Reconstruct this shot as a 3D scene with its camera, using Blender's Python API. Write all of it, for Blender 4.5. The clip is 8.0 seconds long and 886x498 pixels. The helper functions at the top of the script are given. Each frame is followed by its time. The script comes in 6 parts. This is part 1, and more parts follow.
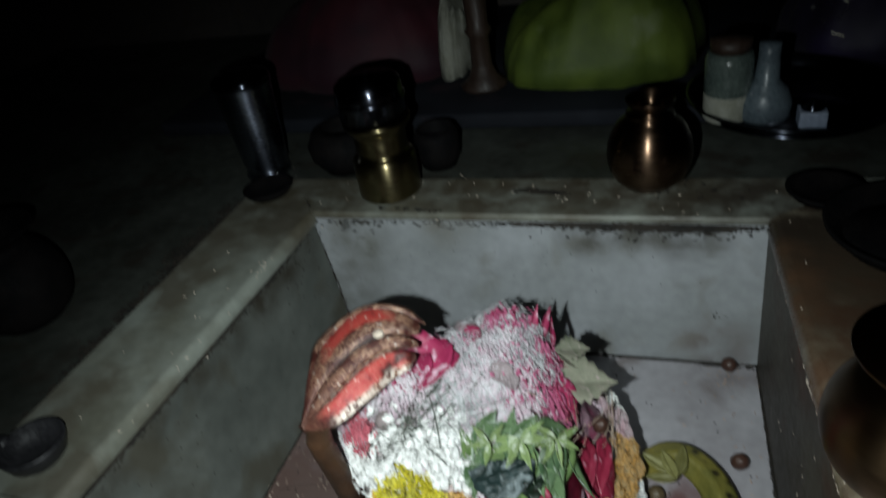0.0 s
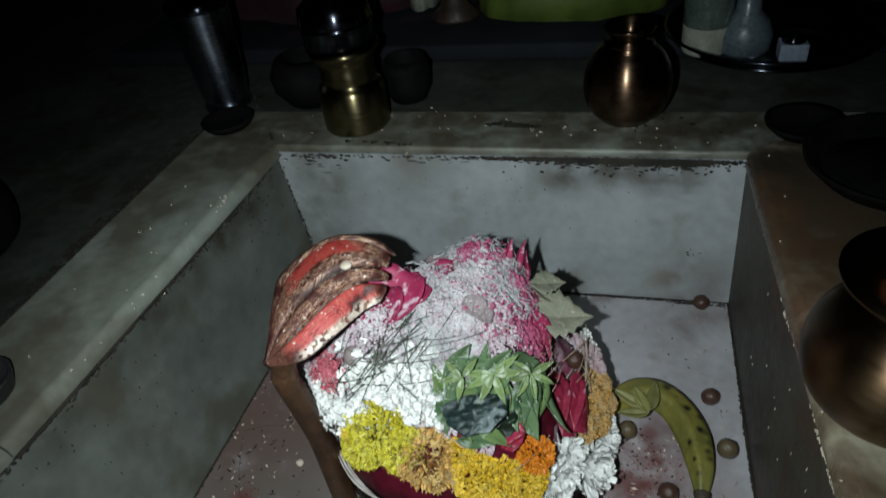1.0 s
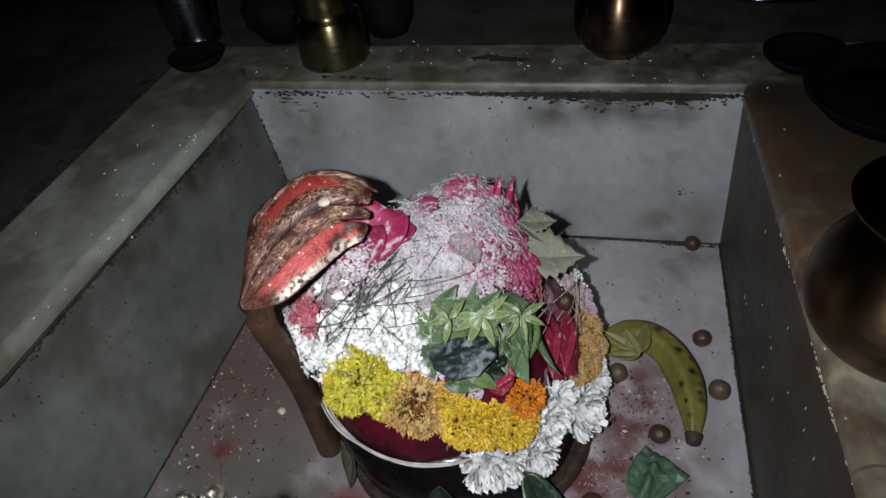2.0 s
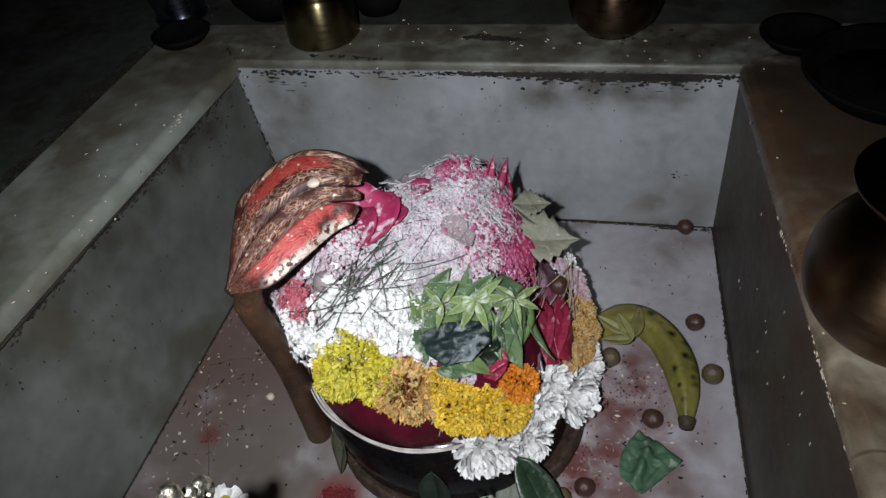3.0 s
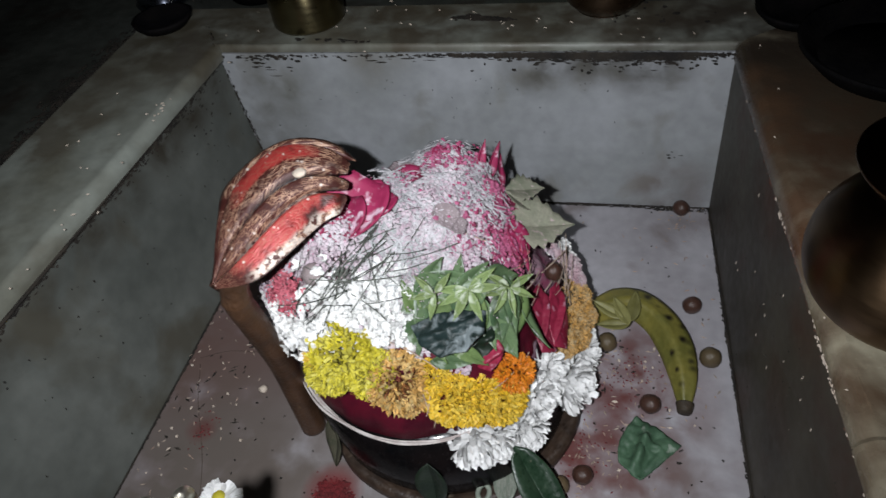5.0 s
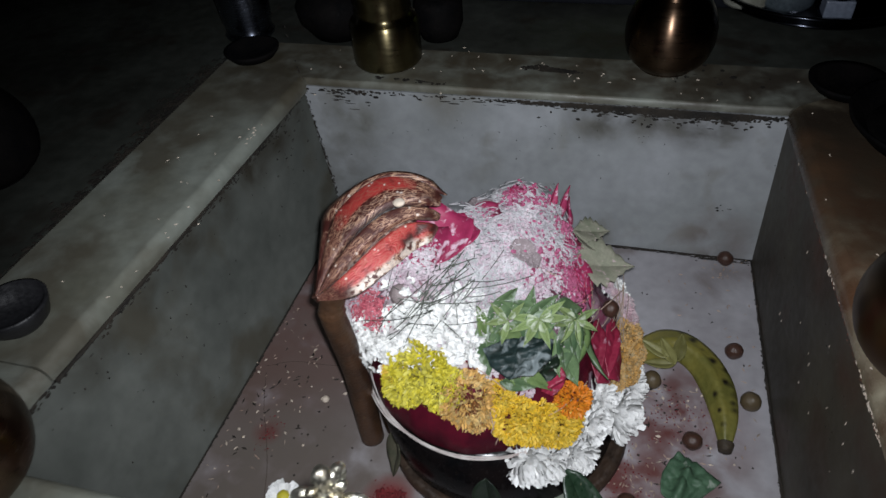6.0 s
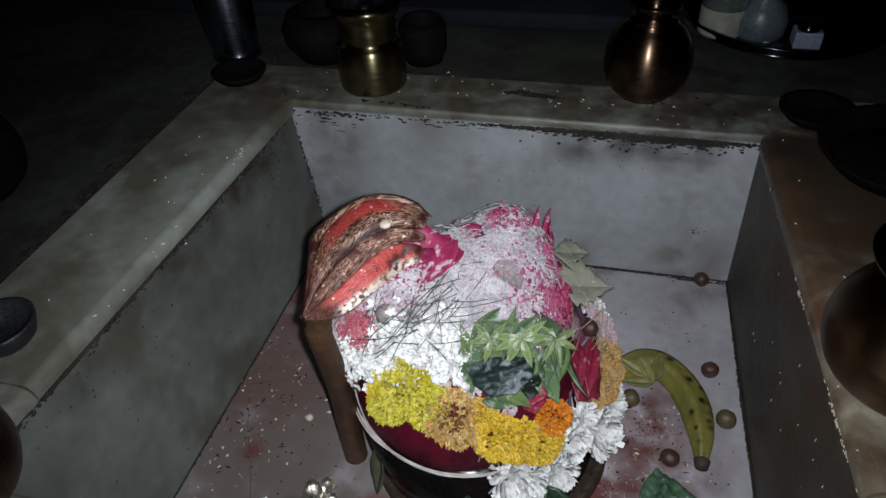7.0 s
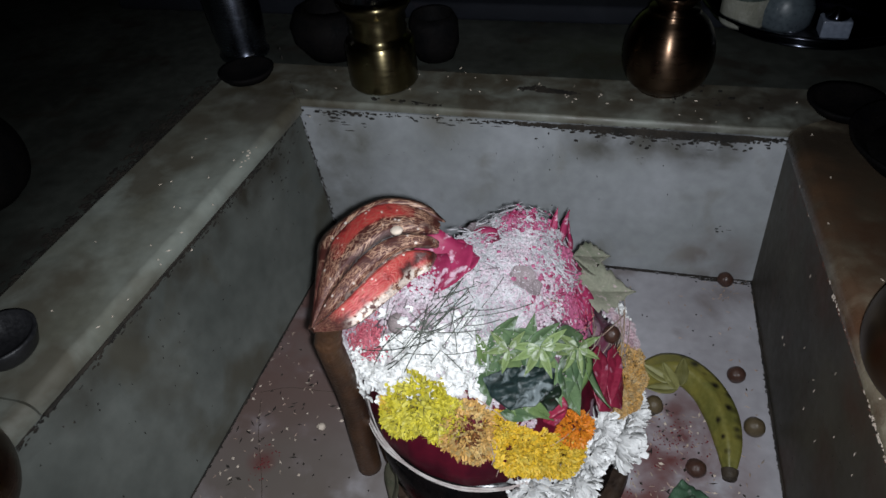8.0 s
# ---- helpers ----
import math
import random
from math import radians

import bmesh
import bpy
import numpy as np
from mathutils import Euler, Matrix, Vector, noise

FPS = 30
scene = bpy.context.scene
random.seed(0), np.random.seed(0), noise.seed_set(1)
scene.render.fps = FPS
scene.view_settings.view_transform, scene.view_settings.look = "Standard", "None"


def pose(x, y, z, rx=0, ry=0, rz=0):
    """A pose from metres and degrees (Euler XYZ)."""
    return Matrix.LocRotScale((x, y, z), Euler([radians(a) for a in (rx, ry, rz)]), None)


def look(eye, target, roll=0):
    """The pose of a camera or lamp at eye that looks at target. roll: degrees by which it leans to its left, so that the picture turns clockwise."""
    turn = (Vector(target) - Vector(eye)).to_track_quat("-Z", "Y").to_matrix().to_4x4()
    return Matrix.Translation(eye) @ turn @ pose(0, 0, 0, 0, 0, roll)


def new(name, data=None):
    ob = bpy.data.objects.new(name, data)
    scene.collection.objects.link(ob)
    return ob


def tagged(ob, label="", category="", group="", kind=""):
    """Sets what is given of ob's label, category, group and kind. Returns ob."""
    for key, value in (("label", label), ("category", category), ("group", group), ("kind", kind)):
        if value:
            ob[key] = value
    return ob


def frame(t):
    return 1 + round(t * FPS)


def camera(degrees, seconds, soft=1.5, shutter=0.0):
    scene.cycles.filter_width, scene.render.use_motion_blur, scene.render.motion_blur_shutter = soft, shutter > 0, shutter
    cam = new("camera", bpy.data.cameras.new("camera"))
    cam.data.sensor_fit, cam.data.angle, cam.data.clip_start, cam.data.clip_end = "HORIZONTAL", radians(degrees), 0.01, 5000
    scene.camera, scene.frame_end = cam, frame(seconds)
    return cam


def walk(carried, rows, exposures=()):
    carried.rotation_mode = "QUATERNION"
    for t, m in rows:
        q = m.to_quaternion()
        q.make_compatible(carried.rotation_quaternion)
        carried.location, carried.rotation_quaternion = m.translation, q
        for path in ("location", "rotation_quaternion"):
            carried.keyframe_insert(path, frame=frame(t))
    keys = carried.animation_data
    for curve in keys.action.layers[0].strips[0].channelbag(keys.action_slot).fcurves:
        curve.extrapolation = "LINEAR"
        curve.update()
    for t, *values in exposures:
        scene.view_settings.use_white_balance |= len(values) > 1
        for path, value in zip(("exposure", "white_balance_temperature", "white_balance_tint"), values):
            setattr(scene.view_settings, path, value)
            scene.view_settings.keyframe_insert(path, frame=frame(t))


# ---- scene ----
cam = camera(66.3, 8.0, soft=1.5, shutter=0.7)
PATH = [
    (0, (0.176, -0.723, 0.674), (-0.434, 0.837, -0.419), -10.3),
    (0.2, (0.177, -0.719, 0.662), (-0.412, 0.806, -0.489), -10.0),
    (0.5, (0.176, -0.716, 0.658), (-0.39, 0.802, -0.514), -10.3),
    (0.8, (0.167, -0.711, 0.649), (-0.369, 0.799, -0.548), -9.3),
    (1, (0.164, -0.711, 0.643), (-0.347, 0.785, -0.582), -8.7),
    (1.2, (0.153, -0.709, 0.638), (-0.329, 0.774, -0.614), -8.2),
    (1.5, (0.154, -0.706, 0.628), (-0.318, 0.745, -0.665), -8.1),
    (2, (0.154, -0.695, 0.613), (-0.298, 0.72, -0.725), -8.5),
    (3.5, (0.146, -0.681, 0.6), (-0.251, 0.687, -0.804), -7.5),
    (4, (0.154, -0.67, 0.594), (-0.215, 0.673, -0.843), -8.4),
    (5.3, (0.14, -0.68, 0.604), (-0.284, 0.68, -0.8), -8.6),
    (5.5, (0.132, -0.69, 0.624), (-0.313, 0.68, -0.763), -8.2),
    (5.7, (0.121, -0.701, 0.63), (-0.326, 0.704, -0.721), -6.2),
    (6, (0.109, -0.723, 0.638), (-0.344, 0.688, -0.705), -5.4),
    (6.5, (0.107, -0.736, 0.65), (-0.322, 0.697, -0.677), -4.5),
    (7, (0.109, -0.733, 0.65), (-0.296, 0.726, -0.656), -3.6),
    (7.2, (0.109, -0.727, 0.644), (-0.297, 0.732, -0.663), -3.4),
    (7.5, (0.104, -0.724, 0.647), (-0.329, 0.737, -0.648), -4.6),
    (8, (0.102, -0.708, 0.64), (-0.34, 0.732, -0.676), -5.2),
]
EXPOSURES = [(0.0, -0.25, 6400, -2), (0.5, -0.33, 6300, -4), (1.0, -0.27, 6300, -4), (1.5, -0.22, 6400, 3), (2.0, -0.29, 6500, 9), (3.5, -0.08, 6500, 10), (4.0, -0.03, 6500, 10), (5.5, -0.21, 6500, 10), (6.5, -0.35, 6350, 9), (8.0, -0.29, 6350, 9)]
walk(cam, [(t, look(eye, target, roll)) for t, eye, target, roll in PATH], EXPOSURES)
TORCH_WATTS, TORCH_CONE, TORCH_AIM = 21.5, 98.0, (-0.035, -0.24, 0.12)

# ---- light: the torch beside the lens, the only light in the shrine ----
world = bpy.data.worlds.new("world")
scene.world = world
world.use_nodes = True
world.node_tree.nodes["Background"].inputs["Color"].default_value = (0.5, 0.6, 0.8, 1)
world.node_tree.nodes["Background"].inputs["Strength"].default_value = 0.0

torch = bpy.data.lights.new("torch", "SPOT")
torch.energy = TORCH_WATTS
torch.color = (0.97, 1.0, 1.05)
torch.spot_size = radians(TORCH_CONE)
torch.spot_blend = 1.0
torch.shadow_soft_size = 0.005
new("torch", torch).matrix_world = look((0.110, -0.706, 0.632), TORCH_AIM)


# ---- materials ----
def shade(name, colour, colour2=None, rough=0.5, metal=0.0, coarse=18, fine=160, bump=0.25, vary=0.35, island=0.0,
          spec=0.5, sheen=0.0, coat=0.0, stains=(), stain=(0.05, 0.035, 0.02), stain_scale=14, stain_at=0.62, rand=0.0, stretch=(1, 1, 1), depth=0.002, turned_metal=0.0):
    """A surface of two colours mixed by coarse noise, with fine grain, relief and stains; stains: (x, y, z, radius,
    colour, strength) blotches, some of them standing in for dim light.
    """
    m = bpy.data.materials.new(name)
    m.use_nodes = True
    t, nodes = m.node_tree, m.node_tree.nodes
    b = nodes["Principled BSDF"]
    link = t.links.new
    co = nodes.new("ShaderNodeTexCoord")
    mp = nodes.new("ShaderNodeMapping")
    mp.inputs["Scale"].default_value = stretch
    link(co.outputs["Object"], mp.inputs["Vector"])

    def noise_node(scale, detail=5, distort=0.0):
        n = nodes.new("ShaderNodeTexNoise")
        n.inputs["Scale"].default_value, n.inputs["Detail"].default_value, n.inputs["Distortion"].default_value = scale, detail, distort
        link(mp.outputs["Vector"], n.inputs["Vector"])
        return n.outputs["Fac"]

    def ranged(sock, a, z, c=0.0, d=1.0):
        n = nodes.new("ShaderNodeMapRange")
        for i, v in enumerate((a, z, c, d)):
            n.inputs[i + 1].default_value = v
        link(sock, n.inputs[0])
        return n.outputs[0]

    def mixed(fac, one, two, kind="MIX"):
        n = nodes.new("ShaderNodeMix")
        n.data_type, n.blend_type = "RGBA", kind
        for sock, v in ((n.inputs[0], fac), (n.inputs[6], one), (n.inputs[7], two)):
            if isinstance(v, (int, float)):
                sock.default_value = v
            elif isinstance(v, tuple):
                sock.default_value = (*v, 1) if len(v) == 3 else v
            else:
                link(v, sock)
        return n.outputs[2]

    def times(one, two):
        n = nodes.new("ShaderNodeMath")
        n.operation = "MULTIPLY"
        for sock, v in zip(n.inputs, (one, two)):
            if isinstance(v, (int, float)):
                sock.default_value = v
            else:
                link(v, sock)
        return n.outputs[0]

    colour2 = colour2 or tuple(c * 0.65 for c in colour)
    big = noise_node(coarse, 6, 0.25)
    out = mixed(ranged(big, 0.38, 0.62), colour, colour2)
    if island or rand:
        g = nodes.new("ShaderNodeNewGeometry" if island else "ShaderNodeObjectInfo")
        r = g.outputs["Random Per Island" if island else "Random"]
        out = mixed(times(ranged(r, 0, 1), island or rand), out, colour2)
        out = mixed(1.0, out, mixed(ranged(r, 0, 1), (1 - vary,) * 3, (1.12,) * 3), "MULTIPLY")
    grain = noise_node(fine, 4)
    out = mixed(1.0, out, mixed(ranged(grain, 0.3, 0.7), (1 - vary * 0.6,) * 3, (1.08,) * 3), "MULTIPLY")
    if stain_at < 1:
        blot = ranged(noise_node(stain_scale, 8, 0.3), stain_at, stain_at + 0.12)
        out = mixed(times(blot, 0.8), out, stain)
    for x, y, z, radius, tint, strength in stains:
        d = nodes.new("ShaderNodeVectorMath")
        d.operation = "DISTANCE"
        link(co.outputs["Object"], d.inputs[0])
        d.inputs[1].default_value = (x, y, z)
        near = ranged(d.outputs["Value"], radius, radius * 0.25)
        patchy = ranged(noise_node(30, 8, 0.3), 0.28, 0.62) if strength < 1 else ranged(noise_node(22, 8, 0.2), 0.15, 0.48)
        out = mixed(times(times(near, patchy), strength), out, tint)
    link(out, b.inputs["Base Color"])
    link(ranged(grain, 0.3, 0.7, max(0.03, rough - 0.4 * vary), min(1, rough + 0.4 * vary)), b.inputs["Roughness"])
    b.inputs["Metallic"].default_value = metal
    b.inputs["Specular IOR Level"].default_value = spec
    b.inputs["Sheen Weight"].default_value = sheen
    b.inputs["Coat Weight"].default_value = coat
    if turned_metal:
        tan = nodes.new("ShaderNodeTangent")
        tan.direction_type, tan.axis = "RADIAL", "Z"
        link(tan.outputs["Tangent"], b.inputs["Tangent"])
        b.inputs["Anisotropic"].default_value, b.inputs["Anisotropic Rotation"].default_value = turned_metal, 0.25
    if bump:
        bn = nodes.new("ShaderNodeBump")
        bn.inputs["Strength"].default_value, bn.inputs["Distance"].default_value = bump, depth
        link(grain, bn.inputs["Height"])
        link(bn.outputs["Normal"], b.inputs["Normal"])
    return m


RED = (0.125, 0.040, 0.036)
ROSE = (0.13, 0.058, 0.050)
marble_floor = shade("marble_floor", (0.45, 0.44, 0.47), (0.335, 0.32, 0.34), 0.42, coarse=6, fine=70, bump=0.12, vary=0.16, stain=(0.19, 0.16, 0.155), stain_at=0.6,
                     stains=((-0.21, -0.14, 0, 0.24, ROSE, 1.0), (-0.25, -0.30, 0, 0.17, ROSE, 1.0), (-0.15, -0.24, 0, 0.13, ROSE, 0.8), (-0.22, -0.43, 0, 0.10, ROSE, 0.5), (-0.19, -0.46, 0, 0.30, (0.135, 0.113, 0.099), 1.0), (-0.10, -0.43, 0, 0.16, (0.13, 0.108, 0.095), 0.9), (0.21, -0.37, 0, 0.13, (0.17, 0.125, 0.115), 0.9), (-0.24, -0.20, 0, 0.12, (0.16, 0.12, 0.11), 0.8),
                             (0.20, -0.265, 0, 0.10, RED, 0.95), (0.15, -0.35, 0, 0.11, RED, 0.95), (-0.068, -0.424, 0, 0.032, (0.16, 0.012, 0.014), 1.0), (-0.225, -0.375, 0, 0.02, RED, 0.8)), stain_scale=11)
marble_wall = shade("marble_wall", (0.36, 0.375, 0.395), (0.29, 0.305, 0.312), 0.4, coarse=8, fine=60, bump=0.12, vary=0.16, stain=(0.235, 0.235, 0.22), stain_scale=15, stain_at=0.57,
                    stains=((0.09, 0, 0.20, 0.055, (0.045, 0.04, 0.028), 0.8), (0.15, 0, 0.205, 0.05, (0.045, 0.04, 0.028), 0.8), (0.21, 0, 0.20, 0.06, (0.045, 0.04, 0.028), 0.85), (-0.24, 0, 0.16, 0.08, (0.09, 0.085, 0.06), 0.6), (-0.26, 0, 0.06, 0.09, (0.09, 0.085, 0.07), 0.5), (-0.1, 0, 0.205, 0.05, (0.13, 0.11, 0.07), 0.6), (0.25, 0, 0.02, 0.07, (0.10, 0.06, 0.045), 0.6)))
# side walls: stained basin marble with the weaker light put into its tone
marble_side_dim = shade("marble_side_dim", (0.155, 0.165, 0.15), (0.10, 0.108, 0.098), 0.55, spec=0.25, coarse=6, fine=60, bump=0.05, vary=0.2, stain=(0.085, 0.078, 0.058), stain_scale=9, stain_at=0.55, stains=tuple((-0.292, y, 0.19, r, (0.035, 0.028, 0.018), 0.9) for y, r in ((-0.03, 0.05), (-0.09, 0.045), (-0.15, 0.05), (-0.22, 0.04), (-0.28, 0.05), (-0.36, 0.04), (-0.44, 0.05))))
# far darker than the back wall's marble; torch falloff sits in the tone
marble_east_dim = shade("marble_east_dim", (0.074, 0.066, 0.050), (0.038, 0.033, 0.024), 0.5, spec=0.3, coarse=9, fine=90, bump=0.05, vary=0.18, stain=(0.055, 0.036, 0.026), stain_scale=13, stain_at=0.53, stains=tuple((0.295, y, 0.19, r, (0.07, 0.03, 0.018), 0.9) for y, r in ((-0.08, 0.05), (-0.2, 0.06), (-0.33, 0.05), (-0.45, 0.05))))
# north blotches: smoke stains, plus the torch's fade put into the colour
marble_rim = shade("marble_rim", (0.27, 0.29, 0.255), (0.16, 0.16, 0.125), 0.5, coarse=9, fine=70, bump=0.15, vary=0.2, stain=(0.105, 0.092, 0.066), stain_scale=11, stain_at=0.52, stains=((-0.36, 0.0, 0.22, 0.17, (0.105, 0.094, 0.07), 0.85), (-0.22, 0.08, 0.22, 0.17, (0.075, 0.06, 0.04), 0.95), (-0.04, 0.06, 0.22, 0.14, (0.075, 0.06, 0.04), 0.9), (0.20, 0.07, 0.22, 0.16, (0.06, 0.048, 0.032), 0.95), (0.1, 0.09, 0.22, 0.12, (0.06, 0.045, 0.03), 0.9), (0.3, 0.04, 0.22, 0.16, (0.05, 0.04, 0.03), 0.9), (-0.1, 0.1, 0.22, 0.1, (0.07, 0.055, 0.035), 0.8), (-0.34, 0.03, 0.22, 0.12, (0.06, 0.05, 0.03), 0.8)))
# brown edge stains; near-black blotches at the back also carry torch falloff
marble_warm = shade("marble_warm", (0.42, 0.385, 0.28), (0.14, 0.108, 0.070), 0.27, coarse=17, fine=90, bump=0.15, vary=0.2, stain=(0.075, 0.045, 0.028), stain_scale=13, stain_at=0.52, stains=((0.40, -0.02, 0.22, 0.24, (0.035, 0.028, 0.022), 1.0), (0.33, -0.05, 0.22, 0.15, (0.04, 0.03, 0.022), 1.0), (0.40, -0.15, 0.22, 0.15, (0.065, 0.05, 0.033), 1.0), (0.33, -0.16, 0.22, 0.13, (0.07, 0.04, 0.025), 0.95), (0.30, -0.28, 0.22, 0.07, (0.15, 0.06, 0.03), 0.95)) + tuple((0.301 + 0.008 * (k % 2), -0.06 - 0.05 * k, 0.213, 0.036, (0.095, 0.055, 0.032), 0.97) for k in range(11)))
stone_dark = shade("stone_dark", (0.055, 0.060, 0.052), (0.032, 0.034, 0.029), 0.45, coarse=8, fine=60, bump=0.2, vary=0.25, stain=(0.03, 0.025, 0.02), stain_at=0.54)
rust = shade("rust", (0.14, 0.05, 0.035), (0.09, 0.04, 0.025), 0.8, coarse=40, fine=300, bump=0.4, stain_at=2)
cream = shade("cream", (0.72, 0.62, 0.52), (0.6, 0.5, 0.4), 0.8, coarse=60, fine=300, bump=0.3, stain_at=2)
grime = shade("grime", (0.012, 0.010, 0.008), (0.032, 0.025, 0.018), 0.85, coarse=40, fine=300, bump=0.5, stain_at=2)
crack_brown = shade("crack_brown", (0.05, 0.032, 0.022), (0.09, 0.06, 0.045), 0.85, coarse=40, fine=300, bump=0.3, stain_at=2)
plaster = shade("plaster", (0.06, 0.05, 0.045), (0.035, 0.03, 0.028), 0.8, coarse=3, fine=40, bump=0.3, stain_at=0.62)
brass = shade("brass", (0.22, 0.185, 0.10), (0.17, 0.14, 0.075), 0.30, 1.0, coarse=9, fine=60, bump=0.0, vary=0.07, stain_at=2, stretch=(1, 1, 5), turned_metal=0.75)
old_brass = shade("old_brass", (0.155, 0.10, 0.057), (0.12, 0.076, 0.043), 0.34, 1.0, coarse=7, fine=50, bump=0.0, vary=0.07, stain_at=2, stretch=(1, 1, 7), turned_metal=0.75)
copper = shade("copper", (0.14, 0.092, 0.06), (0.10, 0.062, 0.04), 0.29, 1.0, coarse=7, fine=60, bump=0.0, vary=0.07, stain_at=2, stretch=(1, 1, 5), turned_metal=0.75)
steel = shade("steel", (0.30, 0.33, 0.41), (0.23, 0.25, 0.32), 0.27, 1.0, coarse=7, fine=60, bump=0.0, vary=0.07, stain_at=2, stretch=(1, 1, 4), turned_metal=0.75)
dark_steel = shade("dark_steel", (0.07, 0.075, 0.095), (0.05, 0.055, 0.07), 0.2, 1.0, coarse=7, fine=60, bump=0.0, vary=0.07, stain_at=2, stretch=(1, 1, 4), turned_metal=0.75)
silver = shade("silver", (0.70, 0.68, 0.60), (0.42, 0.38, 0.29), 0.36, 1.0, coarse=120, fine=420, bump=0.5, vary=0.25, stain=(0.2, 0.16, 0.09), stain_at=0.62)
soot = shade("soot", (0.004, 0.004, 0.0045), (0.008, 0.007, 0.007), 0.7, coarse=30, fine=250, bump=0.2, spec=0.05, stain_at=2)
iron = shade("iron", (0.014, 0.014, 0.016), (0.025, 0.025, 0.028), 0.45, 0.0, coarse=30, fine=250, bump=0.2, stain_at=2)
black_stone = shade("black_stone", (0.004, 0.004, 0.0045), (0.008, 0.006, 0.006), 0.2, coarse=30, fine=200, bump=0.03, spec=0.14, stain=(0.016, 0.009, 0.008), stain_scale=30, stain_at=0.62)
brown_stone = shade("brown_stone", (0.048, 0.030, 0.020), (0.022, 0.014, 0.010), 0.5, coarse=40, fine=250, bump=0.35, stain=(0.2, 0.16, 0.12), stain_scale=60, stain_at=0.62)
maroon = shade("maroon", (0.12, 0.006, 0.02), (0.06, 0.003, 0.012), 0.6, coarse=40, fine=900, bump=0.4, stain_at=2, spec=0.2, depth=0.0006)
thread_white = shade("thread_white", (0.62, 0.58, 0.55), (0.42, 0.36, 0.34), 0.8, coarse=80, fine=900, bump=0.5, stain_at=2, depth=0.0005)
# dark mauve core: shade in the gaps between crumbs is put in its colour
powder_core = shade("powder_core", (0.30, 0.19, 0.23), (0.11, 0.03, 0.06), 0.9, coarse=60, fine=700, bump=0.8, vary=0.3, stain=(0.26, 0.03, 0.09), stain_scale=40, stain_at=0.52, stains=((-0.025, -0.365, 0.187, 0.062, (0.8, 0.8, 0.78), 1.0), (-0.090, -0.356, 0.161, 0.052, (0.8, 0.8, 0.78), 1.0)), depth=0.0015)
floret_white = shade("floret_white", (0.86, 0.86, 0.85), (0.70, 0.70, 0.68), 0.6, coarse=90, fine=600, bump=0.2, vary=0.15, island=0.7, stain_at=2)
mum_white = shade("mum_white", (0.88, 0.875, 0.86), (0.80, 0.80, 0.79), 0.6, coarse=90, fine=500, bump=0.15, vary=0.2, rand=0.7, stain_at=2)
shred_pink = shade("shred_pink", (0.80, 0.76, 0.80), (0.52, 0.30, 0.40), 0.8, coarse=60, fine=500, bump=0.1, vary=0.45, island=0.9, stain_at=2)
shred_grey = shade("shred_grey", (0.84, 0.84, 0.85), (0.40, 0.43, 0.43), 0.8, coarse=60, fine=500, bump=0.1, vary=0.4, island=0.9, stain_at=2)
flake_pink = shade("flake_pink", (0.36, 0.024, 0.10), (0.46, 0.13, 0.24), 0.85, coarse=60, fine=500, bump=0.2, vary=0.35, island=0.8, stain_at=2)
flake_white = shade("flake_white", (0.77, 0.75, 0.77), (0.52, 0.40, 0.46), 0.85, coarse=60, fine=500, bump=0.2, vary=0.25, island=0.8, stain_at=2)
curl_white = shade("curl_white", (0.80, 0.79, 0.81), (0.50, 0.48, 0.51), 0.7, coarse=60, fine=500, bump=0.1, vary=0.3, island=0.9, stain_at=2)
flake_grey = shade("flake_grey", (0.30, 0.26, 0.28), (0.45, 0.40, 0.42), 0.8, coarse=60, fine=500, bump=0.2, vary=0.35, island=0.9, stain_at=2)
flake_red = shade("flake_red", (0.42, 0.02, 0.06), (0.58, 0.16, 0.20), 0.85, coarse=60, fine=500, bump=0.2, vary=0.35, island=0.9, stain_at=2)
red_dust = shade("red_dust", (0.24, 0.018, 0.024), (0.15, 0.015, 0.018), 0.9, coarse=60, fine=500, bump=0.2, vary=0.35, island=0.9, stain_at=2)
rose = shade("rose", (0.40, 0.034, 0.115), (0.28, 0.018, 0.07), 0.55, coarse=3, fine=40, bump=0.15, vary=0.2, stain=(0.78, 0.60, 0.70), stain_scale=5, stain_at=0.56, rand=0.5)
rose_pale = shade("rose_pale", (0.42, 0.07, 0.14), (0.62, 0.36, 0.43), 0.6, coarse=4, fine=30, bump=0.15, vary=0.3, stain=(0.72, 0.62, 0.66), stain_scale=12, stain_at=0.5, rand=0.8)
crimson = shade("crimson", (0.34, 0.028, 0.07), (0.21, 0.012, 0.035), 0.45, coarse=45, fine=420, bump=0.2, vary=0.25, stain=(0.60, 0.34, 0.42), stain_scale=95, stain_at=0.60, rand=0.5)
marigold_yellow = shade("marigold_yellow", (0.80, 0.60, 0.09), (0.70, 0.44, 0.02), 0.6, coarse=70, fine=400, bump=0.15, vary=0.35, island=0.9, stain_at=2)
marigold_lime = shade("marigold_lime", (0.74, 0.68, 0.12), (0.58, 0.50, 0.03), 0.6, coarse=70, fine=400, bump=0.15, vary=0.35, island=0.9, stain_at=2)
marigold_orange = shade("marigold_orange", (0.76, 0.28, 0.014), (0.64, 0.19, 0.010), 0.6, coarse=70, fine=400, bump=0.15, vary=0.3, island=0.9, stain_at=2)
marigold_tan = shade("marigold_tan", (0.80, 0.62, 0.28), (0.60, 0.34, 0.09), 0.65, coarse=70, fine=400, bump=0.15, vary=0.45, island=0.9, stain_at=2)
